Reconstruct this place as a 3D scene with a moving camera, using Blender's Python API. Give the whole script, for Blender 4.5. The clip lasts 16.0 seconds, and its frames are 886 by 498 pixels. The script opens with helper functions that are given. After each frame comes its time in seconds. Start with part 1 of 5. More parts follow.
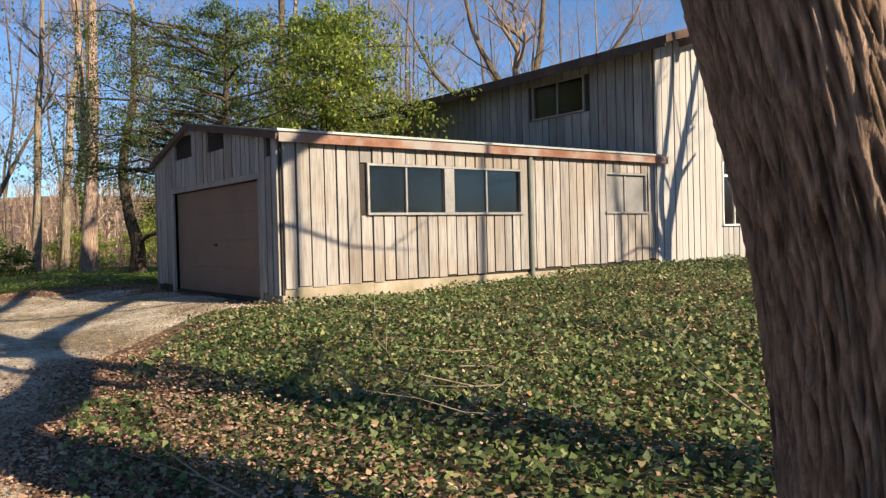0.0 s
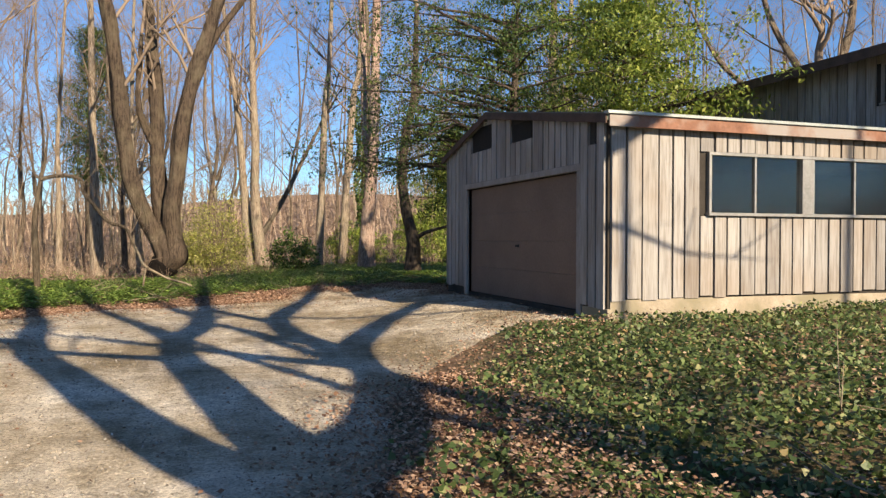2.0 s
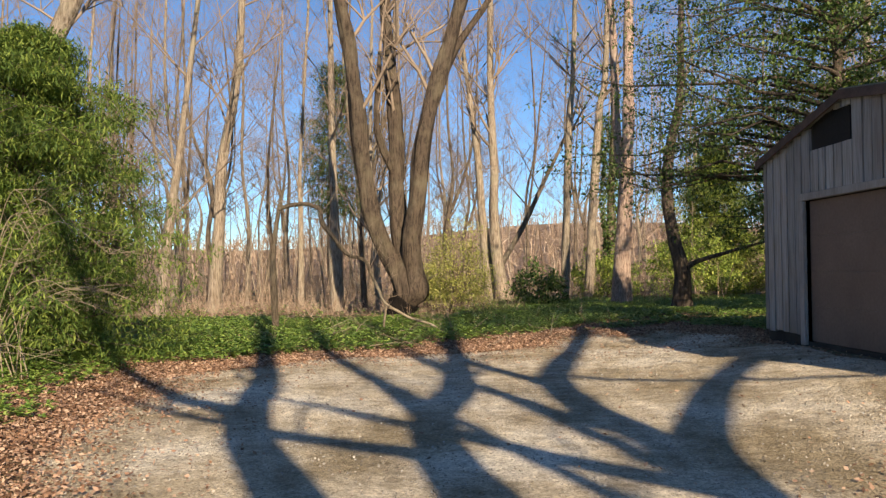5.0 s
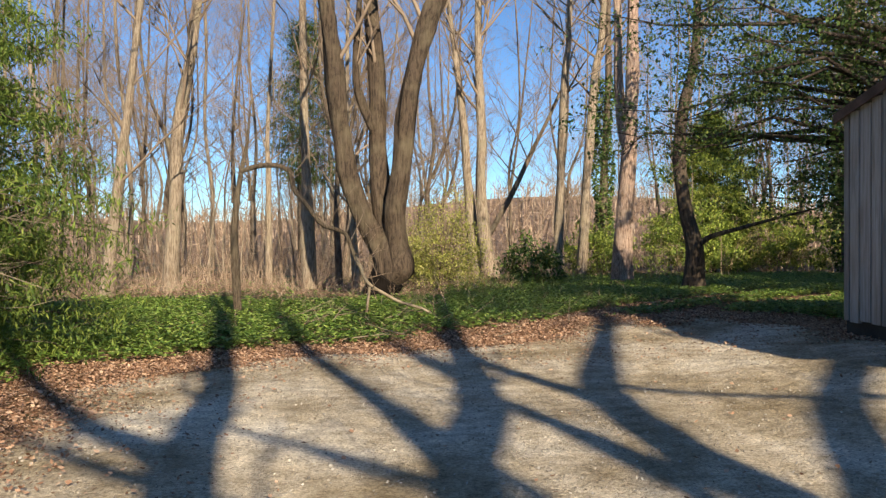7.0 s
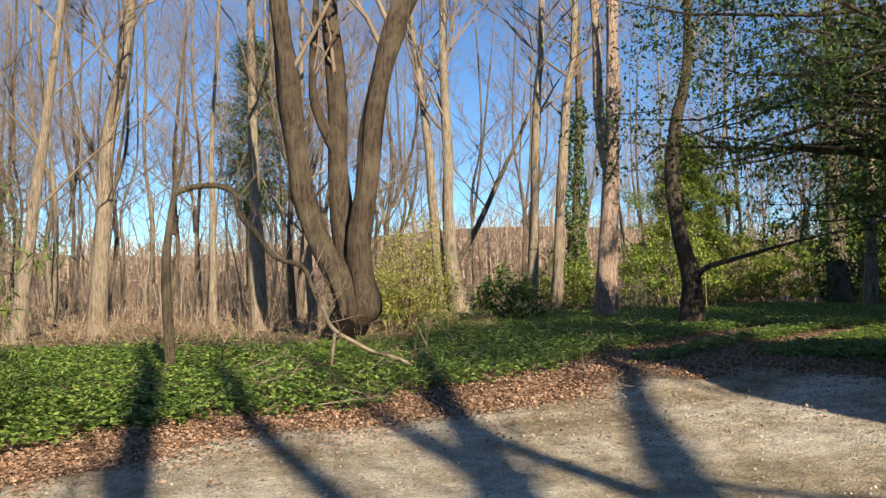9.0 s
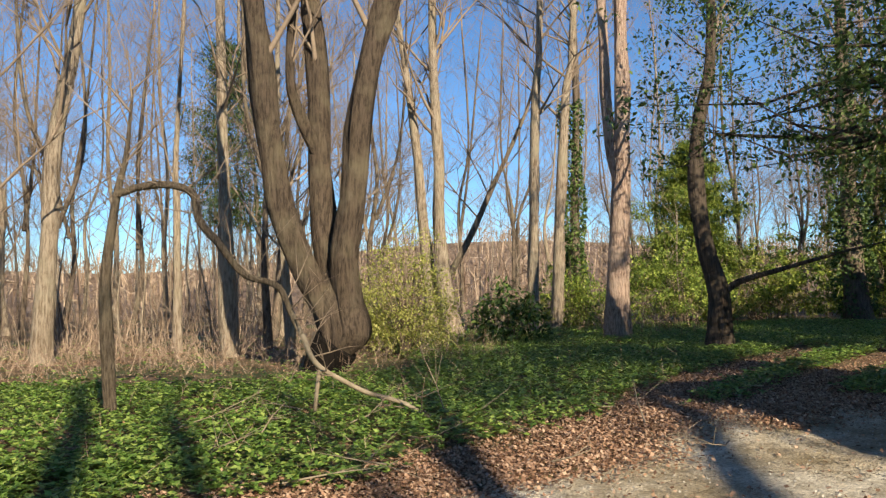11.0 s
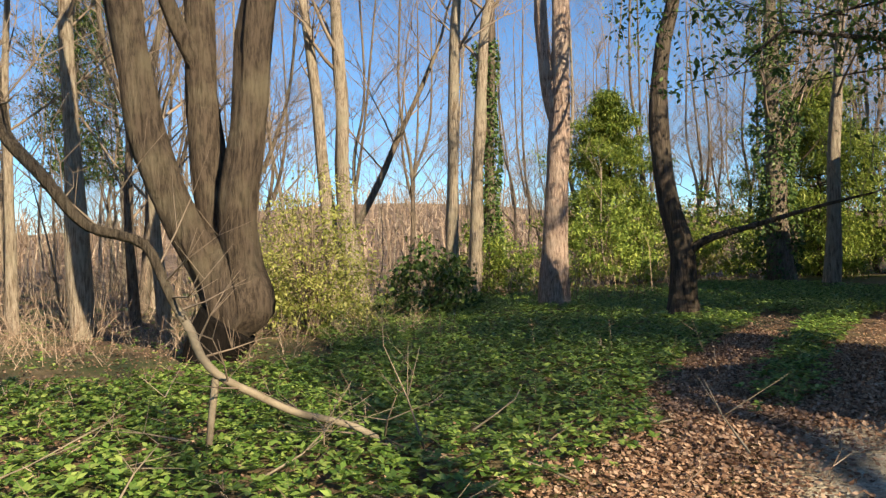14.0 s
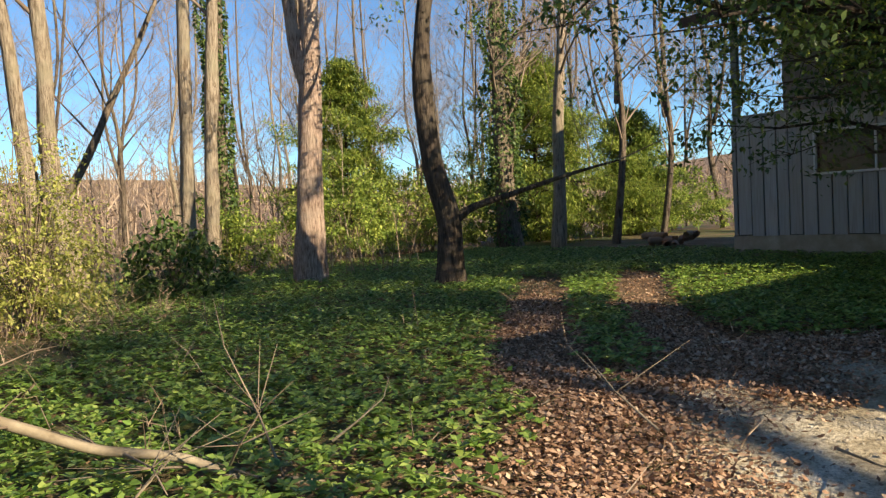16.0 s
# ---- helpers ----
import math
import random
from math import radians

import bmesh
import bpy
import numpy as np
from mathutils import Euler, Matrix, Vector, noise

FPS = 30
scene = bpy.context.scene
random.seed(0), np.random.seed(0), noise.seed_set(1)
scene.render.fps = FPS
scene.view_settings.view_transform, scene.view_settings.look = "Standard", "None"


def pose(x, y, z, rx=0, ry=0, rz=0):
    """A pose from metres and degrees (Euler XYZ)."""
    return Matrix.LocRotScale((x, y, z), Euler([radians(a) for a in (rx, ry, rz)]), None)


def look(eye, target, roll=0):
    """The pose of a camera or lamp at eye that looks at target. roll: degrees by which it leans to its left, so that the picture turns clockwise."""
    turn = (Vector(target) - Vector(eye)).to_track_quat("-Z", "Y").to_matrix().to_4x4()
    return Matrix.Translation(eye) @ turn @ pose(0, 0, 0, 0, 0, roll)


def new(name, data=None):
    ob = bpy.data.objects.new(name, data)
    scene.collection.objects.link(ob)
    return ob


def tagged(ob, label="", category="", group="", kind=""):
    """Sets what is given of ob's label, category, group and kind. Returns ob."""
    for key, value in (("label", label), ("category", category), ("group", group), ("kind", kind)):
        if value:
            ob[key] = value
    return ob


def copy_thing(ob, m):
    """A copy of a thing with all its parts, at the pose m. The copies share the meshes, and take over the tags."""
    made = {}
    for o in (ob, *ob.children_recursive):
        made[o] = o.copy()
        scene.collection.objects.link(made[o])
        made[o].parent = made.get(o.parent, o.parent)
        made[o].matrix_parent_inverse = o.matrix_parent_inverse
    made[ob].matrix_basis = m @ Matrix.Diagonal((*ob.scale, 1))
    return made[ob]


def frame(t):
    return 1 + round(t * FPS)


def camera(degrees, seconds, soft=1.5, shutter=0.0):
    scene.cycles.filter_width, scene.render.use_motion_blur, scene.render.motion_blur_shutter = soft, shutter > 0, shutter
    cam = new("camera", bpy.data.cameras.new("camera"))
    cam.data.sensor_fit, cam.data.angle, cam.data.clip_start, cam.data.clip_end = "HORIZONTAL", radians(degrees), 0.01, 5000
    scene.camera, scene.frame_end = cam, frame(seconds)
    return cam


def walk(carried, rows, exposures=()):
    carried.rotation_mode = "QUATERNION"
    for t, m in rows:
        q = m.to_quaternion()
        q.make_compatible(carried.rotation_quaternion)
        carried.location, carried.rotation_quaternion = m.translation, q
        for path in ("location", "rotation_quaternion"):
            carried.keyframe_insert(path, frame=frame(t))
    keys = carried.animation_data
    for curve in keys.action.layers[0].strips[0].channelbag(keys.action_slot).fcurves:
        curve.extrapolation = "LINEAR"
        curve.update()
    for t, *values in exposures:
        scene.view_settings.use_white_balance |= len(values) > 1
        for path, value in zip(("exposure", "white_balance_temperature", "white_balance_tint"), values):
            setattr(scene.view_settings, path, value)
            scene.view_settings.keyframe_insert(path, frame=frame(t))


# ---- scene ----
cam = camera(59.8, 16.0, 1.35)
METRES, EYE, TILT, LEAN, TURN = 17.2, 1.5, 0.0, 0.0, -36.9
ROWS = [
    (0.0, 0.0, 0.0, 0.0, -0.02, -0.96, 1.44),
    (0.5, -0.0231, 0.0227, -0.0002, 5.66, -0.87, 1.34),
    (1.0, -0.0444, 0.0474, 0.0002, 10.26, -1.27, 0.67),
    (1.5, -0.0668, 0.071, 0.0008, 14.33, -1.24, 0.37),
    (2.0, -0.0852, 0.0979, 0.0022, 17.78, -0.68, -0.15),
    (2.5, -0.105, 0.1244, 0.0026, 20.31, 0.21, -0.78),
    (3.0, -0.1246, 0.1499, 0.0032, 24.46, 0.51, -0.72),
    (3.5, -0.1473, 0.1744, 0.0045, 30.09, 1.5, -0.32),
    (4.0, -0.1674, 0.1987, 0.0037, 34.82, 2.54, 0.09),
    (6.5, -0.2881, 0.3239, 0.0063, 32.83, -0.39, 0.82),
    (7.0, -0.312, 0.3507, 0.0063, 32.12, -0.42, 0.14),
    (7.5, -0.3339, 0.3738, 0.0068, 32.99, -0.38, 0.26),
    (8.0, -0.3568, 0.4011, 0.0082, 32.38, -2.42, 0.38),
    (8.5, -0.3816, 0.4266, 0.0078, 29.47, -2.01, -0.34),
    (9.0, -0.4039, 0.4523, 0.0094, 28.53, 1.89, 0.81),
    (11.5, -0.5038, 0.5796, 0.013, 26.82, 3.01, 1.11),
    (12.0, -0.5226, 0.6081, 0.0129, 28.07, 1.83, 0.72),
    (12.5, -0.5408, 0.6316, 0.0112, 28.25, 0.5, 0.18),
    (13.0, -0.5578, 0.6572, 0.0116, 26.42, -0.78, 0.48),
    (13.5, -0.5761, 0.6768, 0.0119, 22.5, -0.7, 0.9),
    (14.0, -0.5972, 0.6958, 0.0115, 18.01, 0.06, 1.52),
    (14.5, -0.6172, 0.7101, 0.0106, 12.58, -0.36, 1.88),
    (15.0, -0.6337, 0.7256, 0.0104, 7.22, -1.37, 2.18),
    (15.5, -0.6477, 0.738, 0.01, 0.84, -1.95, 2.78),
    (16.0, -0.6598, 0.7465, 0.0101, -3.34, -2.61, 3.09),
]
walk(cam, [(t, pose(0, 0, EYE, TILT, LEAN, TURN) @ pose(METRES * x, METRES * y, METRES * z, 90 + pitch, roll, yaw)) for t, x, y, z, yaw, pitch, roll in ROWS], [(0.0, 0.83, 7800, 11), (5.0, 0.82, 7900, 10), (9.0, 0.8, 7500, 6), (13.0, 0.88, 7700, 5), (16.0, 1.1, 8200, 5)])

# ---- world, sun, exposure ----
SUN_EL, SUN_AZ = 27.5, 15.0   # elevation; degrees east of due -y
world = bpy.data.worlds.new("sky")
scene.world = world
world.use_nodes = True
wn = world.node_tree
sky = wn.nodes.new("ShaderNodeTexSky")
sky.sky_type = "NISHITA"
sky.sun_disc = False
sky.sun_elevation = radians(SUN_EL)
sky.sun_rotation = radians(180 - SUN_AZ)
sky.air_density, sky.dust_density, sky.ozone_density = 0.8, 0.0, 4.0
tone = wn.nodes.new("ShaderNodeMix")
tone.data_type, tone.blend_type = "RGBA", "MULTIPLY"
tone.inputs[0].default_value = 1.0
tone.inputs[7].default_value = (0.66, 0.93, 1.18, 1)
wn.links.new(sky.outputs[0], tone.inputs[6])
wn.links.new(tone.outputs[2], wn.nodes["Background"].inputs[0])
wn.nodes["Background"].inputs[1].default_value = 0.088
S_AZ = radians(SUN_AZ)
SUN_DIR = Vector((math.sin(S_AZ) * math.cos(radians(SUN_EL)), -math.cos(S_AZ) * math.cos(radians(SUN_EL)), math.sin(radians(SUN_EL))))
sun = new("sun", bpy.data.lights.new("sun", "SUN"))
sun.data.energy, sun.data.angle, sun.data.color = 5.0, radians(0.55), (1.0, 0.9, 0.76)
sun.matrix_world = look(SUN_DIR * 60, (0, 0, 0))


# ---- materials ----
def shade_ramp(nt, stops, source):
    r = nt.nodes.new("ShaderNodeValToRGB")
    els = r.color_ramp.elements
    while len(els) < len(stops):
        els.new(0.5)
    for e, (p, c) in zip(els, stops):
        e.position, e.color = p, (*c, 1)
    nt.links.new(source, r.inputs[0])
    return r.outputs[0]


def noise_out(nt, vec, scale, detail=4.0, rough=0.6, stretch=(1, 1, 1)):
    m = nt.nodes.new("ShaderNodeMapping")
    m.inputs["Scale"].default_value = stretch
    nt.links.new(vec, m.inputs[0])
    n = nt.nodes.new("ShaderNodeTexNoise")
    n.inputs["Scale"].default_value, n.inputs["Detail"].default_value, n.inputs["Roughness"].default_value = scale, detail, rough
    nt.links.new(m.outputs[0], n.inputs["Vector"])
    return n.outputs[0]


def mixed(nt, fac, a, b, mode="MIX"):
    m = nt.nodes.new("ShaderNodeMix")
    m.data_type, m.blend_type = "RGBA", mode
    for sock, v in ((m.inputs[0], fac), (m.inputs[6], a), (m.inputs[7], b)):
        if isinstance(v, (int, float)):
            sock.default_value = v
        elif isinstance(v, tuple):
            sock.default_value = (*v, 1)
        else:
            nt.links.new(v, sock)
    return m.outputs[2]


def maker(name, rough=0.8, metal=0.0, spec=0.3):
    mat = bpy.data.materials.new(name)
    mat.use_nodes = True
    nt = mat.node_tree
    b = nt.nodes["Principled BSDF"]
    b.inputs["Roughness"].default_value, b.inputs["Metallic"].default_value = rough, metal
    b.inputs["Specular IOR Level"].default_value = spec
    geo = nt.nodes.new("ShaderNodeNewGeometry")
    return mat, nt, b, geo


def bump_in(nt, b, h, strength, dist):
    u = nt.nodes.new("ShaderNodeBump")
    u.inputs["Strength"].default_value, u.inputs["Distance"].default_value = strength, dist
    nt.links.new(h, u.inputs["Height"])
    nt.links.new(u.outputs[0], b.inputs["Normal"])


def stained(name, stops, scale, stretch=(1, 1, 1), fine=30.0, bump=0.5, dist=0.01, rough=0.85, tint=None, tint_scale=1.2, metal=0.0, spec=0.3):
    """A surface with coarse colour steps, fine grain and relief."""
    mat, nt, b, geo = maker(name, rough, metal, spec)
    p = geo.outputs["Position"]
    big = noise_out(nt, p, scale, 6, 0.62, stretch)
    small = noise_out(nt, p, fine, 4, 0.6, stretch)
    col = shade_ramp(nt, stops, big)
    col = mixed(nt, 0.5, col, shade_ramp(nt, [(0.25, (0.45, 0.45, 0.45)), (0.75, (1.0, 1.0, 1.0))], small), "MULTIPLY")
    if tint:
        t = shade_ramp(nt, [(0.45, (0, 0, 0)), (0.62, (1, 1, 1))], noise_out(nt, p, tint_scale, 4))
        col = mixed(nt, t, col, tint)
    nt.links.new(col, b.inputs["Base Color"])
    add = nt.nodes.new("ShaderNodeMath")
    nt.links.new(big, add.inputs[0]), nt.links.new(small, add.inputs[1])
    bump_in(nt, b, add.outputs[0], bump, dist)
    return mat


def leafy(name, stops, rough=0.45, spec=0.4, trans=0.25):
    """Leaves: a colour for each island, slightly translucent."""
    mat, nt, b, geo = maker(name, rough, 0, spec)
    col = shade_ramp(nt, stops, geo.outputs["Random Per Island"])
    vein = noise_out(nt, geo.outputs["Position"], 40, 3)
    col = mixed(nt, 0.35, col, shade_ramp(nt, [(0.3, (0.5, 0.5, 0.5)), (0.7, (1, 1, 1))], vein), "MULTIPLY")
    nt.links.new(col, b.inputs["Base Color"])
    tr = nt.nodes.new("ShaderNodeBsdfTranslucent")
    nt.links.new(col, tr.inputs[0])
    mx = nt.nodes.new("ShaderNodeMixShader")
    mx.inputs[0].default_value = trans
    nt.links.new(b.outputs[0], mx.inputs[1]), nt.links.new(tr.outputs[0], mx.inputs[2])
    nt.links.new(mx.outputs[0], nt.nodes["Material Output"].inputs[0])
    return mat


def siding_mat(name, pale, worn, stain):
    mat, nt, b, geo = maker(name, 0.8, 0, 0.2)
    info = nt.nodes.new("ShaderNodeObjectInfo")
    p = geo.outputs["Position"]
    off = nt.nodes.new("ShaderNodeVectorMath")
    off.operation = "ADD"
    comb = nt.nodes.new("ShaderNodeCombineXYZ")
    for i in range(3):
        nt.links.new(info.outputs["Random"], comb.inputs[i])
    sc = nt.nodes.new("ShaderNodeVectorMath")
    sc.operation = "SCALE"
    sc.inputs["Scale"].default_value = 37.0
    nt.links.new(comb.outputs[0], sc.inputs[0])
    nt.links.new(p, off.inputs[0]), nt.links.new(sc.outputs[0], off.inputs[1])
    grain = noise_out(nt, off.outputs[0], 9, 6, 0.65, (3.0, 3.0, 0.16))
    blotch = noise_out(nt, p, 0.9, 5, 0.6, (1, 1, 0.6))
    col = shade_ramp(nt, [(0.28, worn), (0.55, pale), (0.9, tuple(min(1, c * 1.12) for c in pale))], grain)
    stainf = shade_ramp(nt, [(0.44, (0, 0, 0)), (0.66, (0.55, 0.55, 0.55))], blotch)
    col = mixed(nt, stainf, col, stain)
    rnd = shade_ramp(nt, [(0.0, (0.72, 0.72, 0.73)), (0.5, (0.92, 0.91, 0.9)), (1.0, (1.04, 1.04, 1.04))], info.outputs["Random"])
    col = mixed(nt, 1.0, col, rnd, "MULTIPLY")
    nt.links.new(col, b.inputs["Base Color"])
    bump_in(nt, b, grain, 0.5, 0.008)
    return mat


M_SIDING = siding_mat("weathered_siding", (0.375, 0.362, 0.345), (0.185, 0.163, 0.148), (0.25, 0.188, 0.135))
M_SIDING_WHITE = siding_mat("painted_siding", (0.4, 0.395, 0.385), (0.28, 0.27, 0.255), (0.36, 0.345, 0.32))
M_GAP = stained("dark_joint", [(0.3, (0.03, 0.026, 0.022)), (0.7, (0.06, 0.05, 0.042))], 3)
M_CONCRETE = stained("old_concrete", [(0.3, (0.33, 0.27, 0.2)), (0.7, (0.55, 0.47, 0.37))], 2.2, fine=40, tint=(0.25, 0.22, 0.15))
M_DOOR = stained("brown_door_paint", [(0.3, (0.17, 0.118, 0.092)), (0.7, (0.215, 0.15, 0.118))], 1.5, fine=25, bump=0.1, dist=0.003, rough=0.6)
M_TRIM = stained("grey_trim", [(0.3, (0.25, 0.22, 0.2)), (0.7, (0.38, 0.35, 0.32))], 4, (1, 1, 0.3), bump=0.3, dist=0.003)
M_FASCIA = stained("red_brown_fascia", [(0.3, (0.17, 0.075, 0.05)), (0.7, (0.36, 0.19, 0.13))], 2.5, fine=22, tint=(0.3, 0.27, 0.25))
M_ROOF = stained("weathered_roofing", [(0.3, (0.12, 0.115, 0.11)), (0.7, (0.24, 0.23, 0.21))], 3, fine=60, tint=(0.16, 0.18, 0.12))
M_ROOFEDGE = stained("galvanised_edge", [(0.3, (0.30, 0.34, 0.33)), (0.7, (0.45, 0.48, 0.46))], 4, rough=0.5, metal=0.4)
M_WHITE = stained("white_window_paint", [(0.3, (0.68, 0.67, 0.64)), (0.7, (0.8, 0.79, 0.77))], 5, bump=0.1, dist=0.002, rough=0.5)
M_ALU = stained("dull_aluminium", [(0.3, (0.27, 0.265, 0.25)), (0.7, (0.4, 0.39, 0.37))], 6, bump=0.1, dist=0.002, rough=0.45, metal=0.5)
M_PIPE = stained("green_grey_pipe", [(0.3, (0.13, 0.15, 0.13)), (0.7, (0.21, 0.23, 0.2))], 4, (1, 1, 0.3), rough=0.5)
M_SCREEN = stained("grey_insect_screen", [(0.3, (0.2, 0.195, 0.19)), (0.7, (0.28, 0.275, 0.27))], 3, fine=120, bump=0.2, dist=0.002)
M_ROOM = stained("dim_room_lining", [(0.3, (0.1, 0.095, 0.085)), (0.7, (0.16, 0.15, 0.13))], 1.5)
M_SOIL = stained("leaf_mould_soil", [(0.3, (0.08, 0.05, 0.03)), (0.52, (0.18, 0.115, 0.07)), (0.75, (0.3, 0.205, 0.13))], 1.6, fine=18, bump=0.8, dist=0.04, tint=(0.07, 0.085, 0.03), tint_scale=0.35)


def gravel_mat(name):
    mat, nt, b, geo = maker(name, 0.92, 0, 0.15)
    p = geo.outputs["Position"]
    patch = noise_out(nt, p, 0.7, 5, 0.6)
    mottle = noise_out(nt, p, 5.5, 5, 0.7)
    grain = noise_out(nt, p, 38, 4, 0.8)
    col = shade_ramp(nt, [(0.35, (0.36, 0.29, 0.19)), (0.5, (0.63, 0.54, 0.41)), (0.64, (0.86, 0.79, 0.67))], patch)
    col = mixed(nt, 0.75, col, shade_ramp(nt, [(0.32, (0.45, 0.42, 0.37)), (0.55, (0.95, 0.95, 0.95)), (0.75, (1.25, 1.22, 1.18))], mottle), "MULTIPLY")
    col = mixed(nt, 0.85, col, shade_ramp(nt, [(0.34, (0.4, 0.38, 0.36)), (0.52, (0.95, 0.95, 0.95)), (0.7, (1.4, 1.4, 1.4))], grain), "MULTIPLY")
    nt.links.new(col, b.inputs["Base Color"])
    add = nt.nodes.new("ShaderNodeMath")
    nt.links.new(mottle, add.inputs[0]), nt.links.new(grain, add.inputs[1])
    bump_in(nt, b, add.outputs[0], 1.0, 0.03)
    return mat


M_GRAVEL = gravel_mat("tan_gravel")
M_EAVE = stained("dark_brown_eave", [(0.3, (0.07, 0.045, 0.035)), (0.7, (0.14, 0.09, 0.07))], 3)
M_BLACK = stained("vent_gloom", [(0.3, (0.012, 0.011, 0.01)), (0.7, (0.02, 0.018, 0.016))], 3)
M_HILL = stained("winter_woodland_hill", [(0.35, (0.2, 0.13, 0.09)), (0.65, (0.38, 0.265, 0.19))], 0.3, (1, 1, 0.35), fine=1.6, bump=1.0, dist=1.5)


def bark_mat(name, dark, light, lichen, scale=5.0, amount=0.75, relief_shade=False):
    mat, nt, b, geo = maker(name, 0.9, 0, 0.15)
    tc = nt.nodes.new("ShaderNodeTexCoord")
    p = tc.outputs["Object"]
    ridges = noise_out(nt, p, scale, 8, 0.72, (3.4, 3.4, 0.5))
    patches = noise_out(nt, p, 1.6, 4, 0.6)
    col = shade_ramp(nt, [(0.38, dark), (0.58, light)], ridges)
    f = shade_ramp(nt, [(0.48, (0, 0, 0)), (0.68, (amount, amount, amount))], patches)
    col = mixed(nt, f, col, lichen)
    # Paints shade into the furrows and light onto the ridges, by pointiness.
    if relief_shade:
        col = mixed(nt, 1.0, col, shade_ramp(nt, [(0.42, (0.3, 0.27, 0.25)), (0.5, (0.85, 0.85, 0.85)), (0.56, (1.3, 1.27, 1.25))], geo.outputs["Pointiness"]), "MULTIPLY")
    nt.links.new(col, b.inputs["Base Color"])
    bump_in(nt, b, ridges, 1.0, 0.09)
    return mat


M_BARK = bark_mat("grey_brown_bark", (0.06, 0.044, 0.033), (0.2, 0.155, 0.12), (0.27, 0.235, 0.17))
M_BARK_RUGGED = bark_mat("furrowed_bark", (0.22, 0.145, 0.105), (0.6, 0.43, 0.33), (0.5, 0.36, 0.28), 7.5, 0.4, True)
M_BARK_MAIN = bark_mat("dark_olive_bark", (0.04, 0.03, 0.023), (0.125, 0.093, 0.07), (0.175, 0.145, 0.1), 6.0)
M_BARK_PALE = bark_mat("pale_tan_bark", (0.15, 0.108, 0.075), (0.42, 0.345, 0.27), (0.34, 0.3, 0.22), 7.0)
M_BARK_DARK = bark_mat("dark_bark", (0.035, 0.027, 0.022), (0.125, 0.095, 0.076), (0.14, 0.115, 0.085))
M_BARK_PINK = bark_mat("pinkish_scaly_bark", (0.17, 0.105, 0.08), (0.56, 0.41, 0.335), (0.48, 0.38, 0.31), 9)
M_BARK_BOUGH = bark_mat("bough_bark", (0.07, 0.053, 0.04), (0.19, 0.15, 0.11), (0.25, 0.21, 0.15), 12)
# Near-black colour standing in for shade on the forked tree's foot.
M_FOOT_SHADE = bark_mat("foot_shade", (0.006, 0.005, 0.004), (0.016, 0.012, 0.01), (0.014, 0.011, 0.009))
M_TWIG = stained("bare_twigs", [(0.3, (0.16, 0.115, 0.085)), (0.7, (0.37, 0.285, 0.215))], 1.0, bump=0.1)
M_BRANCH_DRY = stained("bleached_branch", [(0.3, (0.2, 0.155, 0.105)), (0.7, (0.38, 0.315, 0.23))], 6, bump=0.4)
M_HOLLY = leafy("glossy_evergreen_leaves", [(0, (0.1, 0.16, 0.038)), (0.5, (0.24, 0.33, 0.07)), (1, (0.5, 0.54, 0.13))], 0.45, 0.35, 0.45)
M_HOLLY_DARK = leafy("dark_evergreen_leaves", [(0, (0.035, 0.07, 0.022)), (0.6, (0.085, 0.15, 0.042)), (1, (0.2, 0.27, 0.07))], 0.48, 0.3)
M_YEW = leafy("soft_conifer_foliage", [(0, (0.12, 0.19, 0.045)), (0.5, (0.28, 0.38, 0.085)), (1, (0.52, 0.57, 0.14))], 0.6, 0.2, 0.4)
M_CONIFER = leafy("dark_soft_conifer_foliage", [(0, (0.06, 0.11, 0.028)), (0.5, (0.14, 0.22, 0.05)), (1, (0.32, 0.39, 0.09))], 0.6, 0.2, 0.35)
M_IVY = leafy("ivy_leaves", [(0, (0.045, 0.075, 0.025)), (0.45, (0.095, 0.15, 0.05)), (0.78, (0.19, 0.25, 0.09)), (0.95, (0.37, 0.37, 0.17)), (1, (0.42, 0.25, 0.13))], 0.5, 0.35)
M_COVER = leafy("green_ground_cover_leaves", [(0, (0.08, 0.16, 0.03)), (0.5, (0.19, 0.32, 0.065)), (1, (0.42, 0.52, 0.14))], 0.38, 0.5, 0.3)
M_LITTER = leafy("dead_brown_leaves", [(0, (0.13, 0.07, 0.045)), (0.35, (0.32, 0.185, 0.12)), (0.7, (0.46, 0.29, 0.2)), (1, (0.62, 0.44, 0.32))], 0.8, 0.15, 0.15)
M_SPRIG = leafy("yellow_green_twig_leaves", [(0, (0.24, 0.27, 0.07)), (0.5, (0.42, 0.44, 0.12)), (1, (0.6, 0.56, 0.22))], 0.6, 0.2, 0.4)
M_STONE = leafy("pebbles", [(0, (0.2, 0.17, 0.13)), (0.6, (0.36, 0.32, 0.27)), (1, (0.55, 0.51, 0.45))], 0.85, 0.2, 0.0)
M_TWIGMIX = leafy("mixed_twigs", [(0, (0.16, 0.105, 0.078)), (0.6, (0.36, 0.26, 0.19)), (1, (0.54, 0.42, 0.32))], 0.8, 0.15, 0.0)


def glass_mat(name):
    mat, nt, b, geo = maker(name, 0.12, 0, 0.5)
    b.inputs["Transmission Weight"].default_value = 1.0
    b.inputs["IOR"].default_value = 1.5
    b.inputs["Base Color"].default_value = (0.6, 0.61, 0.58, 1)
    h = noise_out(nt, geo.outputs["Position"], 2.2, 2)
    bump_in(nt, b, h, 0.05, 0.02)
    return mat


M_GLASS = glass_mat("window_glass")


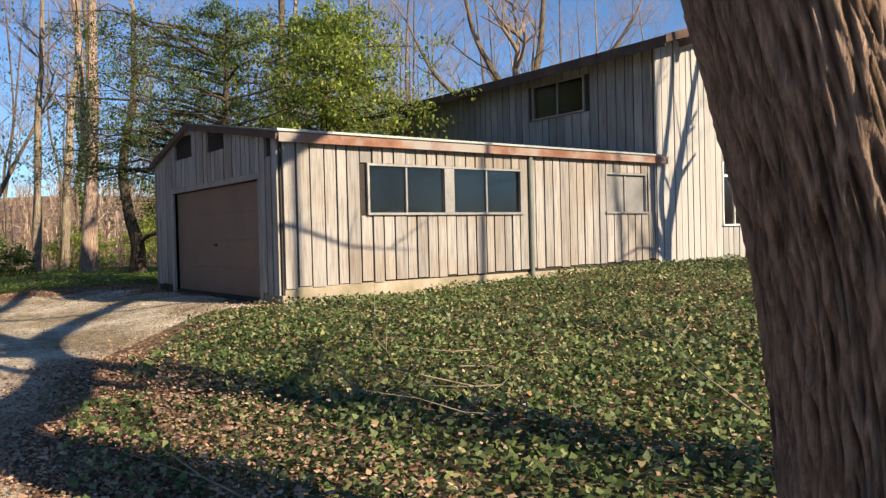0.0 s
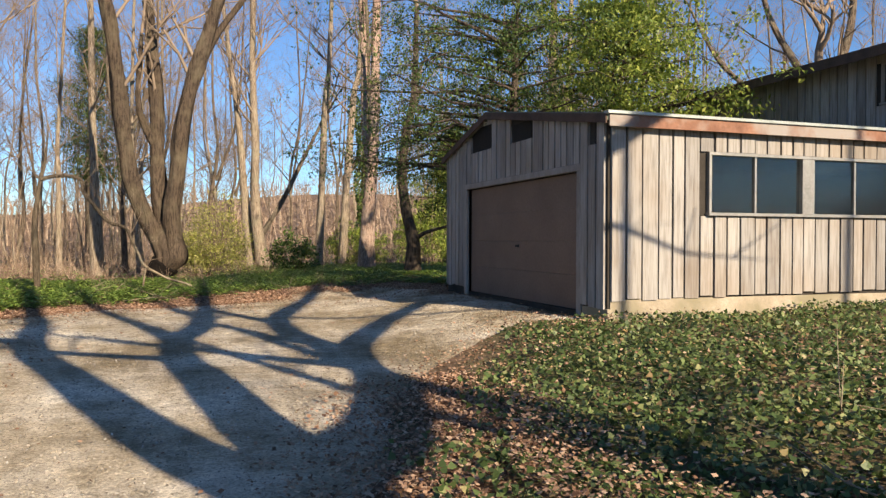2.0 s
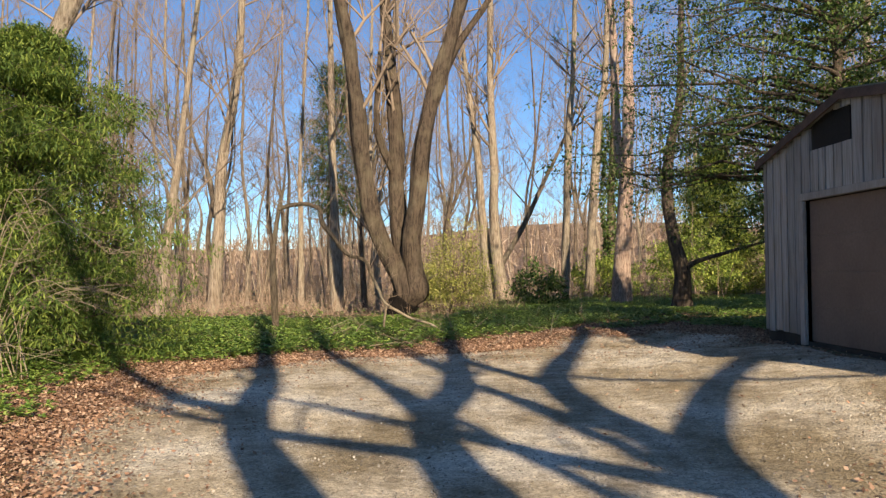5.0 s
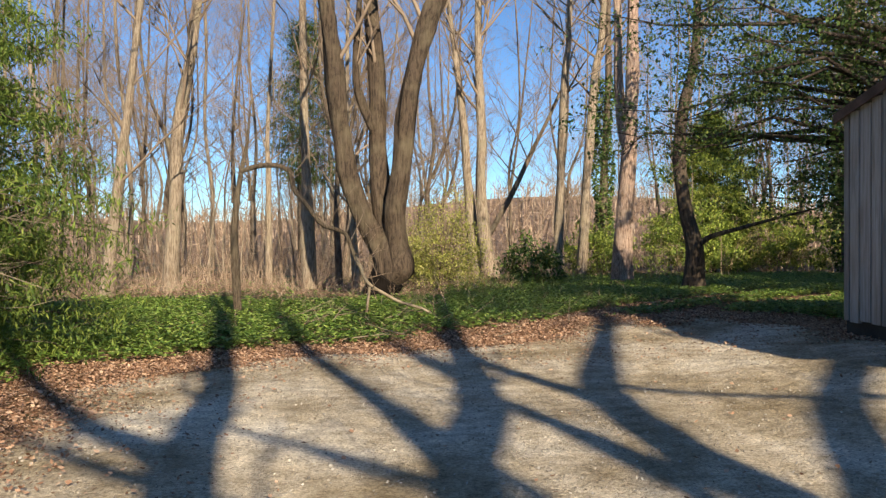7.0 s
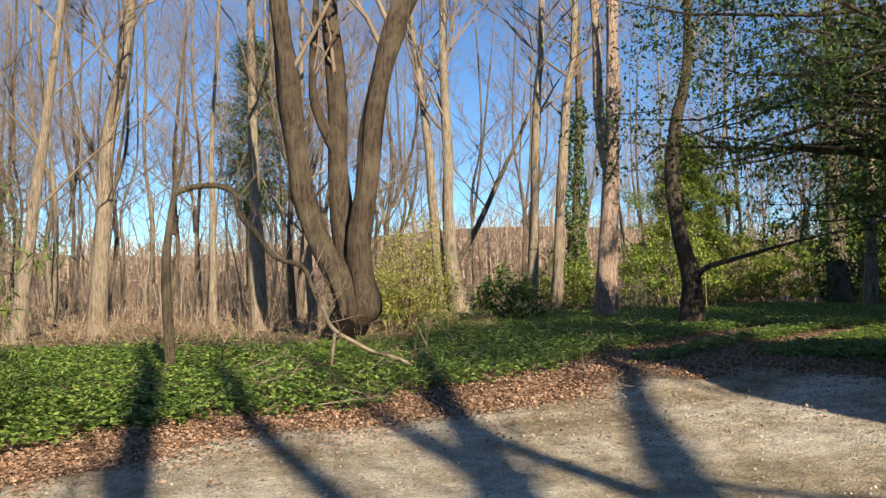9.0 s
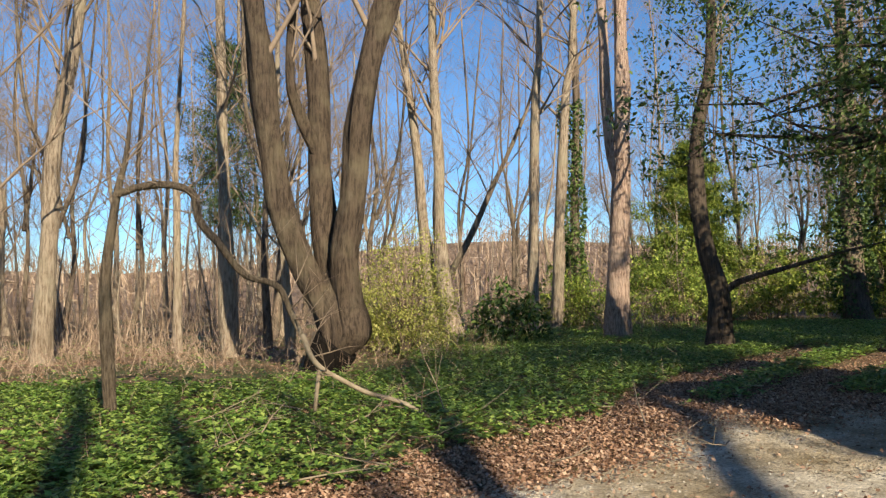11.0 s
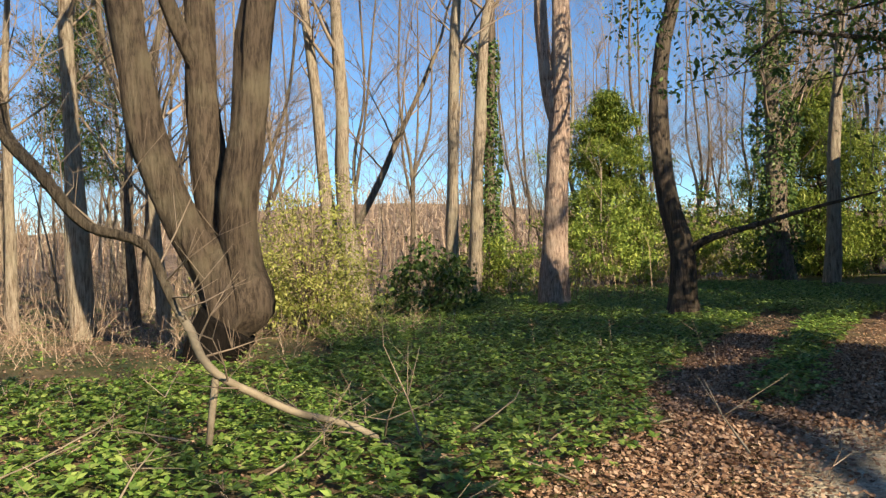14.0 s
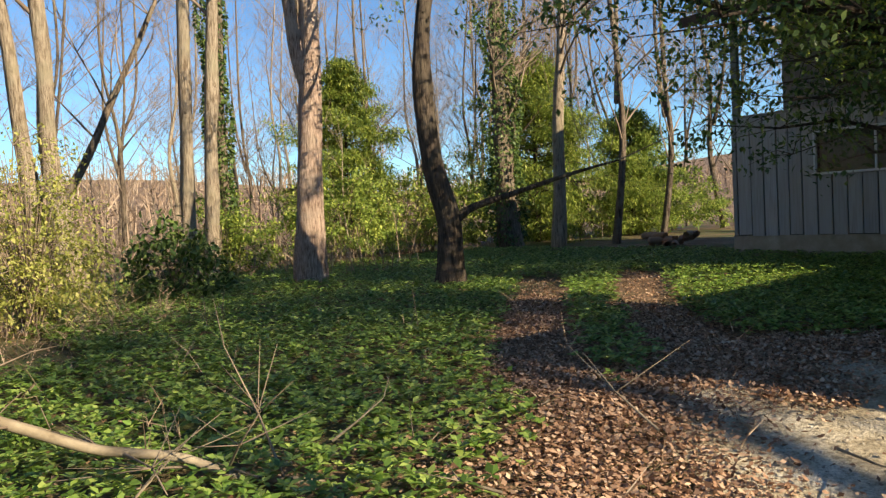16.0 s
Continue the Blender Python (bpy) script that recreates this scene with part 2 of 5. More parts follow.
# ---- mesh helpers ----
def mesh_from(name, verts, faces, mat, smooth=False):
    me = bpy.data.meshes.new(name)
    me.from_pydata(verts, [], faces)
    me.materials.append(mat)
    if smooth:
        me.polygons.foreach_set("use_smooth", [True] * len(me.polygons))
    return me


def attach(ob, parent, label=""):
    if parent is not None:
        ob.parent = parent
    if label:
        tagged(ob, label)
    return ob


def part(name, bm, mat, parent=None, label="", smooth=False):
    """Links a bmesh as one mesh object under a thing or a part."""
    me = bpy.data.meshes.new(name)
    bm.to_mesh(me)
    bm.free()
    me.materials.append(mat)
    if smooth:
        me.polygons.foreach_set("use_smooth", [True] * len(me.polygons))
    return attach(new(name, me), parent, label)


def box_bm(x0, x1, y0, y1, z0, z1, bevel=0.0):
    bm = bmesh.new()
    bmesh.ops.create_cube(bm, size=1)
    for v in bm.verts:
        v.co = ((x0 + x1) / 2 + v.co.x * (x1 - x0), (y0 + y1) / 2 + v.co.y * (y1 - y0), (z0 + z1) / 2 + v.co.z * (z1 - z0))
    if bevel:
        bmesh.ops.bevel(bm, geom=list(bm.edges), offset=bevel, segments=1, affect="EDGES")
    return bm


def boxes_bm(rows, bevel=0.0):
    out = bmesh.new()
    for r in rows:
        b = box_bm(*r, bevel)
        tmp = bpy.data.meshes.new("tmp")
        b.to_mesh(tmp)
        b.free()
        out.from_mesh(tmp)
        bpy.data.meshes.remove(tmp)
    return out


def prism_bm(outline, axis, a, b):
    """A flat outline (two coordinates) pulled along axis 'x' or 'y' from a to b."""
    bm = bmesh.new()
    def at(u, v, w):
        return (w, u, v) if axis == "x" else (u, w, v)
    lo = [bm.verts.new(at(u, v, a)) for u, v in outline]
    hi = [bm.verts.new(at(u, v, b)) for u, v in outline]
    n = len(outline)
    bm.faces.new(lo), bm.faces.new(hi[::-1])
    for i in range(n):
        bm.faces.new((lo[i], hi[i], hi[(i + 1) % n], lo[(i + 1) % n]))
    bmesh.ops.recalc_face_normals(bm, faces=bm.faces)
    return bm


class Tubes:
    """Collects tapered limbs."""
    def __init__(self):
        self.v, self.f = [], []

    def limb(self, pts, radii, sides=6, rough=0.0, seed=0):
        base = len(self.v)
        pts = [Vector(p) for p in pts]
        n = len(pts)
        ref = Vector((0.31, 0.95, 0.05))
        for i, p in enumerate(pts):
            d = (pts[min(i + 1, n - 1)] - pts[max(i - 1, 0)]).normalized()
            a = d.cross(ref)
            if a.length < 0.1:
                a = d.cross(Vector((1, 0, 0)))
            a.normalize()
            b = d.cross(a)
            for k in range(sides):
                w = 2 * math.pi * k / sides
                r = radii[i]
                if rough:
                    r *= 1 + rough * noise.noise(Vector((math.cos(w) * 2.2 + seed, math.sin(w) * 2.2, p.z * 0.7)))
                self.v.append(p + a * (math.cos(w) * r) + b * (math.sin(w) * r))
        for i in range(n - 1):
            for k in range(sides):
                k2 = (k + 1) % sides
                self.f.append((base + i * sides + k, base + i * sides + k2, base + (i + 1) * sides + k2, base + (i + 1) * sides + k))
        self.f.append(tuple(base + (n - 1) * sides + k for k in range(sides)))

    def mesh(self, name, mat):
        return mesh_from(name, self.v, self.f, mat, True)


def smooth_line(pts, steps=5):
    """Points along a smooth curve through pts."""
    P = [Vector(p) for p in pts]
    out = []
    for i in range(len(P) - 1):
        p0, p1, p2, p3 = P[max(i - 1, 0)], P[i], P[i + 1], P[min(i + 2, len(P) - 1)]
        for s in range(steps):
            t = s / steps
            out.append(0.5 * (2 * p1 + (p2 - p0) * t + (2 * p0 - 5 * p1 + 4 * p2 - p3) * t * t + (3 * p1 - p0 - 3 * p2 + p3) * t ** 3))
    return out + [P[-1]]


def taper(n, a, b, power=1.0):
    return [a + (b - a) * (i / (n - 1)) ** power for i in range(n)]


def leaf_mesh(name, P, D, U, L, W, mat, shape):
    """Many leaves in one mesh. P places, D directions, U up vectors, L lengths, W widths; shape: outline rows (along, across, lift)."""
    P, D, U = np.asarray(P, float), np.asarray(D, float), np.asarray(U, float)
    D /= np.linalg.norm(D, axis=1)[:, None] + 1e-9
    S = np.cross(D, U)
    S /= np.linalg.norm(S, axis=1)[:, None] + 1e-9
    N = np.cross(S, D)
    n, k = len(P), len(shape)
    V = np.empty((n, k, 3))
    for j, (a, c, l) in enumerate(shape):
        V[:, j] = P + D * (a * L)[:, None] + S * (c * W)[:, None] + N * (l * L)[:, None]
    me = bpy.data.meshes.new(name)
    me.vertices.add(n * k)
    me.vertices.foreach_set("co", V.ravel())
    me.loops.add(n * k)
    me.loops.foreach_set("vertex_index", np.arange(n * k, dtype=np.int32))
    me.polygons.add(n)
    me.polygons.foreach_set("loop_start", np.arange(n, dtype=np.int32) * k)
    me.update(calc_edges=True)
    me.materials.append(mat)
    return me


OVAL = [(0, 0, 0), (0.35, 0.5, 0.08), (0.75, 0.38, 0.04), (1, 0, -0.1), (0.75, -0.38, 0.04), (0.35, -0.5, 0.08)]
LANCE = [(0, 0, 0), (0.45, 0.5, 0.06), (1, 0, -0.08), (0.45, -0.5, 0.06)]
LOBED = [(0, 0, 0), (0.1, 0.5, 0.06), (0.45, 0.32, 0.02), (0.55, 0.42, 0.08), (1, 0, -0.08), (0.55, -0.42, 0.08), (0.45, -0.32, 0.02), (0.1, -0.5, 0.06)]
IVYLEAF = [(0, 0, 0), (0.2, 0.5, 0.1), (1, 0, -0.08), (0.2, -0.5, 0.1)]
CURL4 = [(0, 0, 0.1), (0.4, 0.5, 0.25), (1, 0.05, 0.2), (0.5, -0.5, 0.0)]
CURLED = [(0, 0, 0.1), (0.3, 0.5, 0.28), (0.7, 0.45, 0.1), (1, 0.05, 0.3), (0.75, -0.4, 0.0), (0.25, -0.5, 0.2)]
rng = np.random.default_rng(7)


def rand_dirs(n, up=0.0, spread=1.0):
    d = rng.normal(size=(n, 3)) * spread
    d[:, 2] += up
    return d


# ---- ground shape ----
def ramp01(a, b, v):
    t = np.clip((np.asarray(v, float) - a) / (b - a), 0, 1)
    return t * t * (3 - 2 * t)


def ground_z(x, y):
    x, y = np.asarray(x, float), np.asarray(y, float)
    z = 0.2 * ramp01(0, 14, y)
    z = z + (0.28 * ramp01(1.6, 5.4, x) + 0.26 * ramp01(5.4, 14, x)) * (1 - 0.85 * ramp01(16.5, 23, y)) * ramp01(-3, 10, y)
    z = z + 0.11 * ramp01(18.0, 20.2, y) * (1 - ramp01(5, 9, x)) + 0.1 * ramp01(18, 24, y) * ramp01(5, 9, x)
    z = z + 0.12 * ramp01(-2.6, -5, x) * (1 - ramp01(18, 20, y))
    z = z + 0.02 * np.sin(x * 1.3 + 0.7 * y) * np.sin(0.9 * y - 0.4 * x)
    r = np.hypot(x, y - 15)
    return z + 14.0 * ramp01(75, 210, r) * (0.75 + 0.25 * np.sin(np.arctan2(x, y) * 7.0))


def gz(x, y):
    return float(ground_z(x, y))


DRIVE = [(-2.2, -14), (-2.3, 3), (-2.5, 9.3), (-3.3, 12.3), (-3.5, 14.6), (-3.3, 16.3), (-2.2, 17.4), (-0.1, 18.2), (1.3, 18.7), (2.2, 19.5), (3.4, 20.0), (4.6, 19.7), (5.2, 18.4), (5.1, 17.2), (5.1, 11.6), (3.9, 11.7), (2.0, 9.2), (0.9, 6.8), (0.55, 4.3), (0.5, -14)]


def inside_by(poly, x, y):
    """Signed distance to a polygon, positive inside."""
    x, y = np.asarray(x, float), np.asarray(y, float)
    best = np.full(x.shape, 1e9)
    odd = np.zeros(x.shape, bool)
    for (ax, ay), (bx, by) in zip(poly, poly[1:] + poly[:1]):
        dx, dy = bx - ax, by - ay
        t = np.clip(((x - ax) * dx + (y - ay) * dy) / (dx * dx + dy * dy), 0, 1)
        best = np.minimum(best, np.hypot(x - ax - t * dx, y - ay - t * dy))
        hit = ((ay > y) != (by > y)) & (x < (bx - ax) * (y - ay) / (by - ay + 1e-12) + ax)
        odd ^= hit
    return np.where(odd, best, -best)


def wobble(x, y, s=1.0):
    return np.sin(x * 2.1 * s + 1.3 * np.sin(y * 1.7 * s)) * 0.5 + np.sin(y * 2.9 * s + 1.1 * np.sin(x * 3.3 * s)) * 0.5


def grid_mesh(name, xs, ys, zf, mat):
    X, Y = np.meshgrid(xs, ys)
    Z = zf(X, Y)
    nx, ny = len(xs), len(ys)
    idx = np.arange(nx * ny).reshape(ny, nx)
    F = np.stack([idx[:-1, :-1], idx[:-1, 1:], idx[1:, 1:], idx[1:, :-1]], -1).reshape(-1, 4)
    return mesh_from(name, np.stack([X, Y, Z], -1).reshape(-1, 3).tolist(), F.tolist(), mat, True)


far = [60, 68, 75, 82, 90, 100, 110, 120, 130, 145, 160, 180, 200, 230, 260, 400, 800, 2500]
xs = [-v for v in far[::-1]] + list(np.arange(-50, -8, 2.0)) + list(np.arange(-8, 18, 0.25)) + list(np.arange(18, 52, 2.0)) + far
ys = [15 - v for v in far[::-1]] + list(np.arange(-40, -2, 2.0)) + list(np.arange(-2, 40, 0.25)) + list(np.arange(40, 72, 2.0)) + [15 + v for v in far]
ground_mesh = grid_mesh("ground", xs, ys, ground_z, M_SOIL)
ground_mesh.materials.append(M_HILL)
for poly in ground_mesh.polygons:
    if (poly.center.x ** 2 + (poly.center.y - 15) ** 2) ** 0.5 > 48:
        poly.material_index = 1
tagged(new("ground", ground_mesh), "brown woodland soil covered in leaf mould", "ground", kind="structure")


def drive_z(x, y):
    d = inside_by(DRIVE, x, y) + 0.16 * wobble(x, y)
    return ground_z(x, y) + 0.025 * np.clip(d / 0.25, -3, 1) + 0.008 * wobble(x, y, 2.3)


tagged(new("driveway", grid_mesh("driveway", np.arange(-5, 6.6, 0.14), np.arange(-14, 21.4, 0.14), drive_z, M_GRAVEL)), "worn tan gravel driveway in dappled shade", "driveway", kind="structure")

# ---- garage ----
GX0, GX1, GY0, GY1, PEAK_Y, PEAK_Z, EAVE_S, EAVE_N = 5.15, 14.28, 11.0, 17.2, 14.95, 3.72, 3.10, 3.16
FLOOR_Z = 0.55


def roof_z(y):
    return EAVE_S + (PEAK_Z - EAVE_S) * (y - GY0) / (PEAK_Y - GY0) if y < PEAK_Y else PEAK_Z + (EAVE_N - PEAK_Z) * (y - PEAK_Y) / (GY1 - PEAK_Y)


board_unit = bpy.data.meshes.new("board")
bmb = box_bm(-0.5, 0.5, -0.5, 0.5, -0.5, 0.5, 0.0)
bmb.to_mesh(board_unit)
bmb.free()
boards_mesh = {}


def board(parent, mat, x, y, z0, z1, wide, deep, along):
    """One upright board; along: the axis that its width follows."""
    key = mat.name
    if key not in boards_mesh:
        m = board_unit.copy()
        m.materials.append(mat)
        boards_mesh[key] = m
    ob = new("board", boards_mesh[key])
    ob.location = (x, y, (z0 + z1) / 2)
    ob.scale = (wide, deep, z1 - z0) if along == "x" else (deep, wide, z1 - z0)
    ob.parent = parent
    return ob


rb = random.Random(5)


def board_run(parent, mat, along, fixed, a, b, low, high, pitch, holes=()):
    """Boards from a to b on a wall face. low, high: functions of the place; holes: (a, b, z0, z1)."""
    out = 1 if fixed[1] > 0 else -1
    u = a
    while u < b - 0.05:
        w = min(pitch * rb.uniform(0.86, 1.14), b - u)
        c = u + w / 2
        deep = 0.034 + rb.uniform(0, 0.016)
        spans = [(low(c) - rb.uniform(0, 0.035), high(c))]
        for h0, h1, z0, z1 in holes:
            if h0 - 0.02 < c < h1 + 0.02:
                spans = [s for p, q in spans for s in ((p, min(q, z0)), (max(p, z1), q)) if s[1] - s[0] > 0.04]
        for p, q in spans:
            pos = fixed[0] + out * deep / 2
            if along == "x":
                board(parent, mat, c, pos, p, q, w - rb.uniform(0.022, 0.036), deep, "x")
            else:
                board(parent, mat, pos, c, p, q, w - rb.uniform(0.022, 0.036), deep, "y")
        u += w


def wall_with_holes(along, f0, f1, a, b, z0, z1, holes):
    """Boxes that leave the holes (a, b, z0, z1) open; holes sorted and apart."""
    rows, u = [], a
    def put(p, q, r, s):
        if q - p > 1e-3 and s - r > 1e-3:
            rows.append((p, q, f0, f1, r, s) if along == "x" else (f0, f1, p, q, r, s))
    for h0, h1, r, s in sorted(holes):
        put(u, h0, z0, z1)
        put(h0, h1, z0, r)
        put(h0, h1, s, z1)
        u = h1
    put(u, b, z0, z1)
    return boxes_bm(rows)


def window_set(name, along, face, a, b, z0, z1, splits, label, posts=(), out=-1, frame_mat=None, pane_mat=None, depth=0.09):
    """A window in a wall: frame bars and panes. face: the wall's outer plane; out: the side that is outside."""
    fm, pm = frame_mat or M_ALU, pane_mat or M_GLASS
    root = tagged(new(name), label, "window", kind="structure")
    def bx(p, q, d0, d1, r, s):
        d0, d1 = sorted((face + out * d0, face + out * d1))
        return (p, q, d0, d1, r, s) if along == "x" else (d0, d1, p, q, r, s)
    t = 0.045
    for r in ((a - t, b + t, 0.045, -depth, z1, z1 + t), (a - t, a, 0.045, -depth, z0, z1), (b, b + t, 0.045, -depth, z0, z1)):
        part("window_frame", box_bm(*bx(*r), 0.004), fm, root)
    part("window_sill", box_bm(*bx(a - t - 0.02, b + t + 0.02, 0.075, -depth, z0 - t, z0), 0.004), fm, root)
    edges = [a] + [s for p in posts for s in p] + [b]
    for p0, p1 in posts:
        part("window_post", box_bm(*bx(p0, p1, 0.04, -depth, z0, z1), 0.004), fm, root)
    for lo, hi in zip(edges[::2], edges[1::2]):
        cuts = [lo] + [s for s in splits if lo < s < hi] + [hi]
        for s in cuts[1:-1]:
            part("mullion", box_bm(*bx(s - 0.018, s + 0.018, 0.012, -0.05, z0, z1), 0.003), fm, root)
        for c0, c1 in zip(cuts, cuts[1:]):
            g = part("pane", box_bm(*bx(c0 + 0.003, c1 - 0.003, -0.02, -0.026, z0 + 0.003, z1 - 0.003)), pm, root)
            g.visible_shadow = False
    return root


SIDE_WIN = (6.73, 10.11, 1.92, 2.70)
SIDE_WIN2 = (12.6, 13.86, 1.93, 2.72)
FRONT_DOOR = (11.75, 16.03, FLOOR_Z, 2.5)
south = part("wall_garage_south", wall_with_holes("x", GY0, GY0 + 0.12, GX0 + 0.12, GX1, 0.3, EAVE_S + 0.02, [SIDE_WIN, SIDE_WIN2]), M_GAP)
tagged(south, "weathered pale board siding on garage long wall", "wall", kind="structure")
board_run(south, M_SIDING, "x", (GY0, -1), GX0 + 0.02, GX1, lambda u: 0.765 + 0.014 * (u - 5), lambda u: EAVE_S - 0.02, 0.225, [(SIDE_WIN[0] - 0.05, SIDE_WIN[1] + 0.05, SIDE_WIN[2] - 0.05, SIDE_WIN[3] + 0.05), (SIDE_WIN2[0] - 0.05, SIDE_WIN2[1] + 0.05, SIDE_WIN2[2] - 0.05, SIDE_WIN2[3] + 0.05)])
west = part("wall_garage_west", wall_with_holes("y", GX0, GX0 + 0.12, GY0, GY1, 0.3, 3.1, [FRONT_DOOR]), M_GAP)
tagged(west, "weathered board siding on the garage gable front", "wall", kind="structure")
gable = part("gable", prism_bm([(GY0, 3.1), (GY1, 3.1), (GY1, roof_z(GY1)), (PEAK_Y, PEAK_Z), (GY0, roof_z(GY0) + 0.02)], "x", GX0 + 0.003, GX0 + 0.12), M_GAP, west)
VENTS = [(11.2, 11.34, 2.82, 3.2), (13.25, 13.95, 3.14, 3.6), (14.88, 15.8, 3.16, 3.6)]
board_run(west, M_SIDING, "y", (GX0, -1), GY0 + 0.03, GY1, lambda u: 0.66, lambda u: roof_z(u) - 0.01, 0.2, [(FRONT_DOOR[0] - 0.1, FRONT_DOOR[1] + 0.1, 0.3, FRONT_DOOR[3] + 0.09)] + VENTS)
# Closed black panels paint the shaded inside of the gable vents.
for a, b, z0, z1 in VENTS:
    part("vent", box_bm(GX0 - 0.012, GX0 + 0.002, a + 0.02, b - 0.02, z0, min(z1, roof_z(a) - 0.012, roof_z(b) + 0.1)), M_BLACK, west, "black panel in place of a shaded gable vent opening")
tagged(part("wall_garage_north", box_bm(GX0 + 0.12, GX1, GY1 - 0.12, GY1, 0.3, EAVE_N), M_SIDING), "weathered board siding of the garage back", "wall", kind="structure")
tagged(part("floor_garage", box_bm(GX0 + 0.13, GX1, GY0 + 0.13, GY1 - 0.13, 0.4, 0.56), M_CONCRETE), "bare concrete garage floor", "floor", kind="structure")
tagged(part("foundation", boxes_bm([(GX0 + 0.03, GX1, GY0 - 0.02, GY0 - 0.001, 0.1, 0.76)], 0.0), M_CONCRETE), "low stained concrete foundation kerb", "foundation", kind="structure")
tagged(part("corner_pier", box_bm(GX0 - 0.03, GX0 + 0.028, GY0 - 0.05, GY0 + 0.62, 0.2, 0.64, 0.008), M_CONCRETE), "rough concrete corner of the garage footing", "foundation", kind="structure")
tagged(part("door_apron", box_bm(4.35, GX0 + 0.01, 11.7, 16.3, 0.1, 0.44, 0.02), M_CONCRETE), "worn concrete apron before the garage door", "pavement", kind="structure")

door = tagged(new("door_garage"), "closed plain brown overhead garage door", "door", kind="structure")
for i in range(4):
    h = (2.5 - FLOOR_Z - 0.02) / 4
    part("panel", box_bm(GX0 + 0.05, GX0 + 0.09, 11.76, 16.02, FLOOR_Z + 0.01 + i * h, FLOOR_Z + 0.008 + (i + 1) * h), M_DOOR, door)
part("handle", box_bm(GX0 + 0.03, GX0 + 0.055, 13.85, 13.97, 1.42, 1.46, 0.004), M_GAP, door, "small dark door pull")
for r in ((GX0 - 0.05, GX0 + 0.06, 11.63, 11.75, 0.5, 2.5), (GX0 - 0.05, GX0 + 0.06, 16.03, 16.15, 0.5, 2.5), (GX0 - 0.052, GX0 + 0.06, 11.63, 16.15, 2.5, 2.6)):
    part("door_trim", box_bm(*r, 0.006), M_TRIM, door)

roof = tagged(new("roof_garage"), "low pitched weathered garage roof with red-brown fascia", "roof", kind="structure")
OV = 0.14


def slab(y0, z0, y1, z1, x0, x1, t):
    return prism_bm([(y0, z0), (y1, z1), (y1, z1 + t), (y0, z0 + t)], "x", x0, x1)


zs, zn = roof_z(GY0 - OV), EAVE_N - 0.03
part("roof_slope", slab(GY0 - OV, EAVE_S - 0.02, PEAK_Y, PEAK_Z, GX0 - 0.1, GX1 - 0.004, 0.10), M_ROOF, roof)
part("roof_slope", slab(PEAK_Y, PEAK_Z, GY1 + 0.1, EAVE_N - 0.03, GX0 - 0.1, GX1 - 0.004, 0.10), M_ROOF, roof)
part("fascia", box_bm(GX0 - 0.08, GX1 + 0.25, GY0 - OV - 0.03, GY0 - OV - 0.002, EAVE_S - 0.10, EAVE_S + 0.055, 0.004), M_FASCIA, roof, "peeling red-brown fascia board")
part("drip_edge", box_bm(GX0 - 0.12, GX1 + 0.02, GY0 - OV - 0.06, GY0 - OV + 0.06, EAVE_S + 0.057, EAVE_S + 0.1, 0.004), M_ROOFEDGE, roof, "grey-green metal drip edge")
part("rake_board", slab(GY0 - OV, EAVE_S - 0.06, PEAK_Y, PEAK_Z - 0.04, GX0 - 0.125, GX0 - 0.102, 0.12), M_EAVE, roof)
part("rake_board", slab(PEAK_Y, PEAK_Z - 0.04, GY1 + 0.1, EAVE_N - 0.07, GX0 - 0.125, GX0 - 0.102, 0.12), M_EAVE, roof)
window_set("window_1", "x", GY0 - 0.02, *SIDE_WIN, (7.49, 9.29), "long dusty four-pane window in pale frame", posts=((8.29, 8.51),))
window_set("window_2", "x", GY0 - 0.02, *SIDE_WIN2, (13.2,), "grey screened two-pane window", pane_mat=M_SCREEN)
pipe = tagged(new("downpipe"), "dark green-grey downpipe on the garage wall", "downpipe")
tp = Tubes()
tp.limb([(10.36, GY0 - 0.085, 0.5), (10.36, GY0 - 0.085, 2.0), (10.36, GY0 - 0.085, EAVE_S - 0.1)], [0.045] * 3, 10)
attach(new("pipe", tp.mesh("pipe", M_PIPE)), pipe)
for z in (1.0, 2.6):
    part("bracket", box_bm(10.30, 10.42, GY0 - 0.05, GY0 - 0.028, z, z + 0.03), M_PIPE, pipe)

# ---- house ----
HX0, HX1, HY0, HY1 = 14.3, 24.0, 11.0, 25.8
EAVE_H, RIDGE_X = 5.62, 17.6


def house_top(x):
    return EAVE_H + 0.3 * (x - HX0) if x < RIDGE_X else EAVE_H + 0.3 * (RIDGE_X - HX0) * (HX1 - x) / (HX1 - RIDGE_X)


UP_WIN = (13.1, 14.85, 4.52, 5.34)
LOW_WIN = (16.85, 19.4, 1.62, 3.1)
TOP_WIN = (17.2, 19.4, 4.05, 5.5)
hw = part("wall_house_west", wall_with_holes("y", HX0, HX0 + 0.14, HY0 + 0.02, 20.5, 3.0, EAVE_H + 0.1, [UP_WIN]), M_GAP)
tagged(hw, "grey weathered board siding of the upper storey", "wall", kind="structure")
board_run(hw, M_SIDING, "y", (HX0, -1), HY0 + 0.02, 20.5, lambda u: 3.15 + 0.1 * (u > 17), lambda u: EAVE_H + 0.05, 0.26, [(UP_WIN[0] - 0.05, UP_WIN[1] + 0.05, UP_WIN[2] - 0.05, UP_WIN[3] + 0.05)])
window_set("window_3", "y", HX0 - 0.02, *UP_WIN, (14.0,), "upper sliding window reflecting green trees", frame_mat=M_TRIM)
hs = part("wall_house_south", wall_with_holes("x", HY0, HY0 + 0.14, HX0, HX1, 0.3, 5.66, [LOW_WIN]), M_GAP)
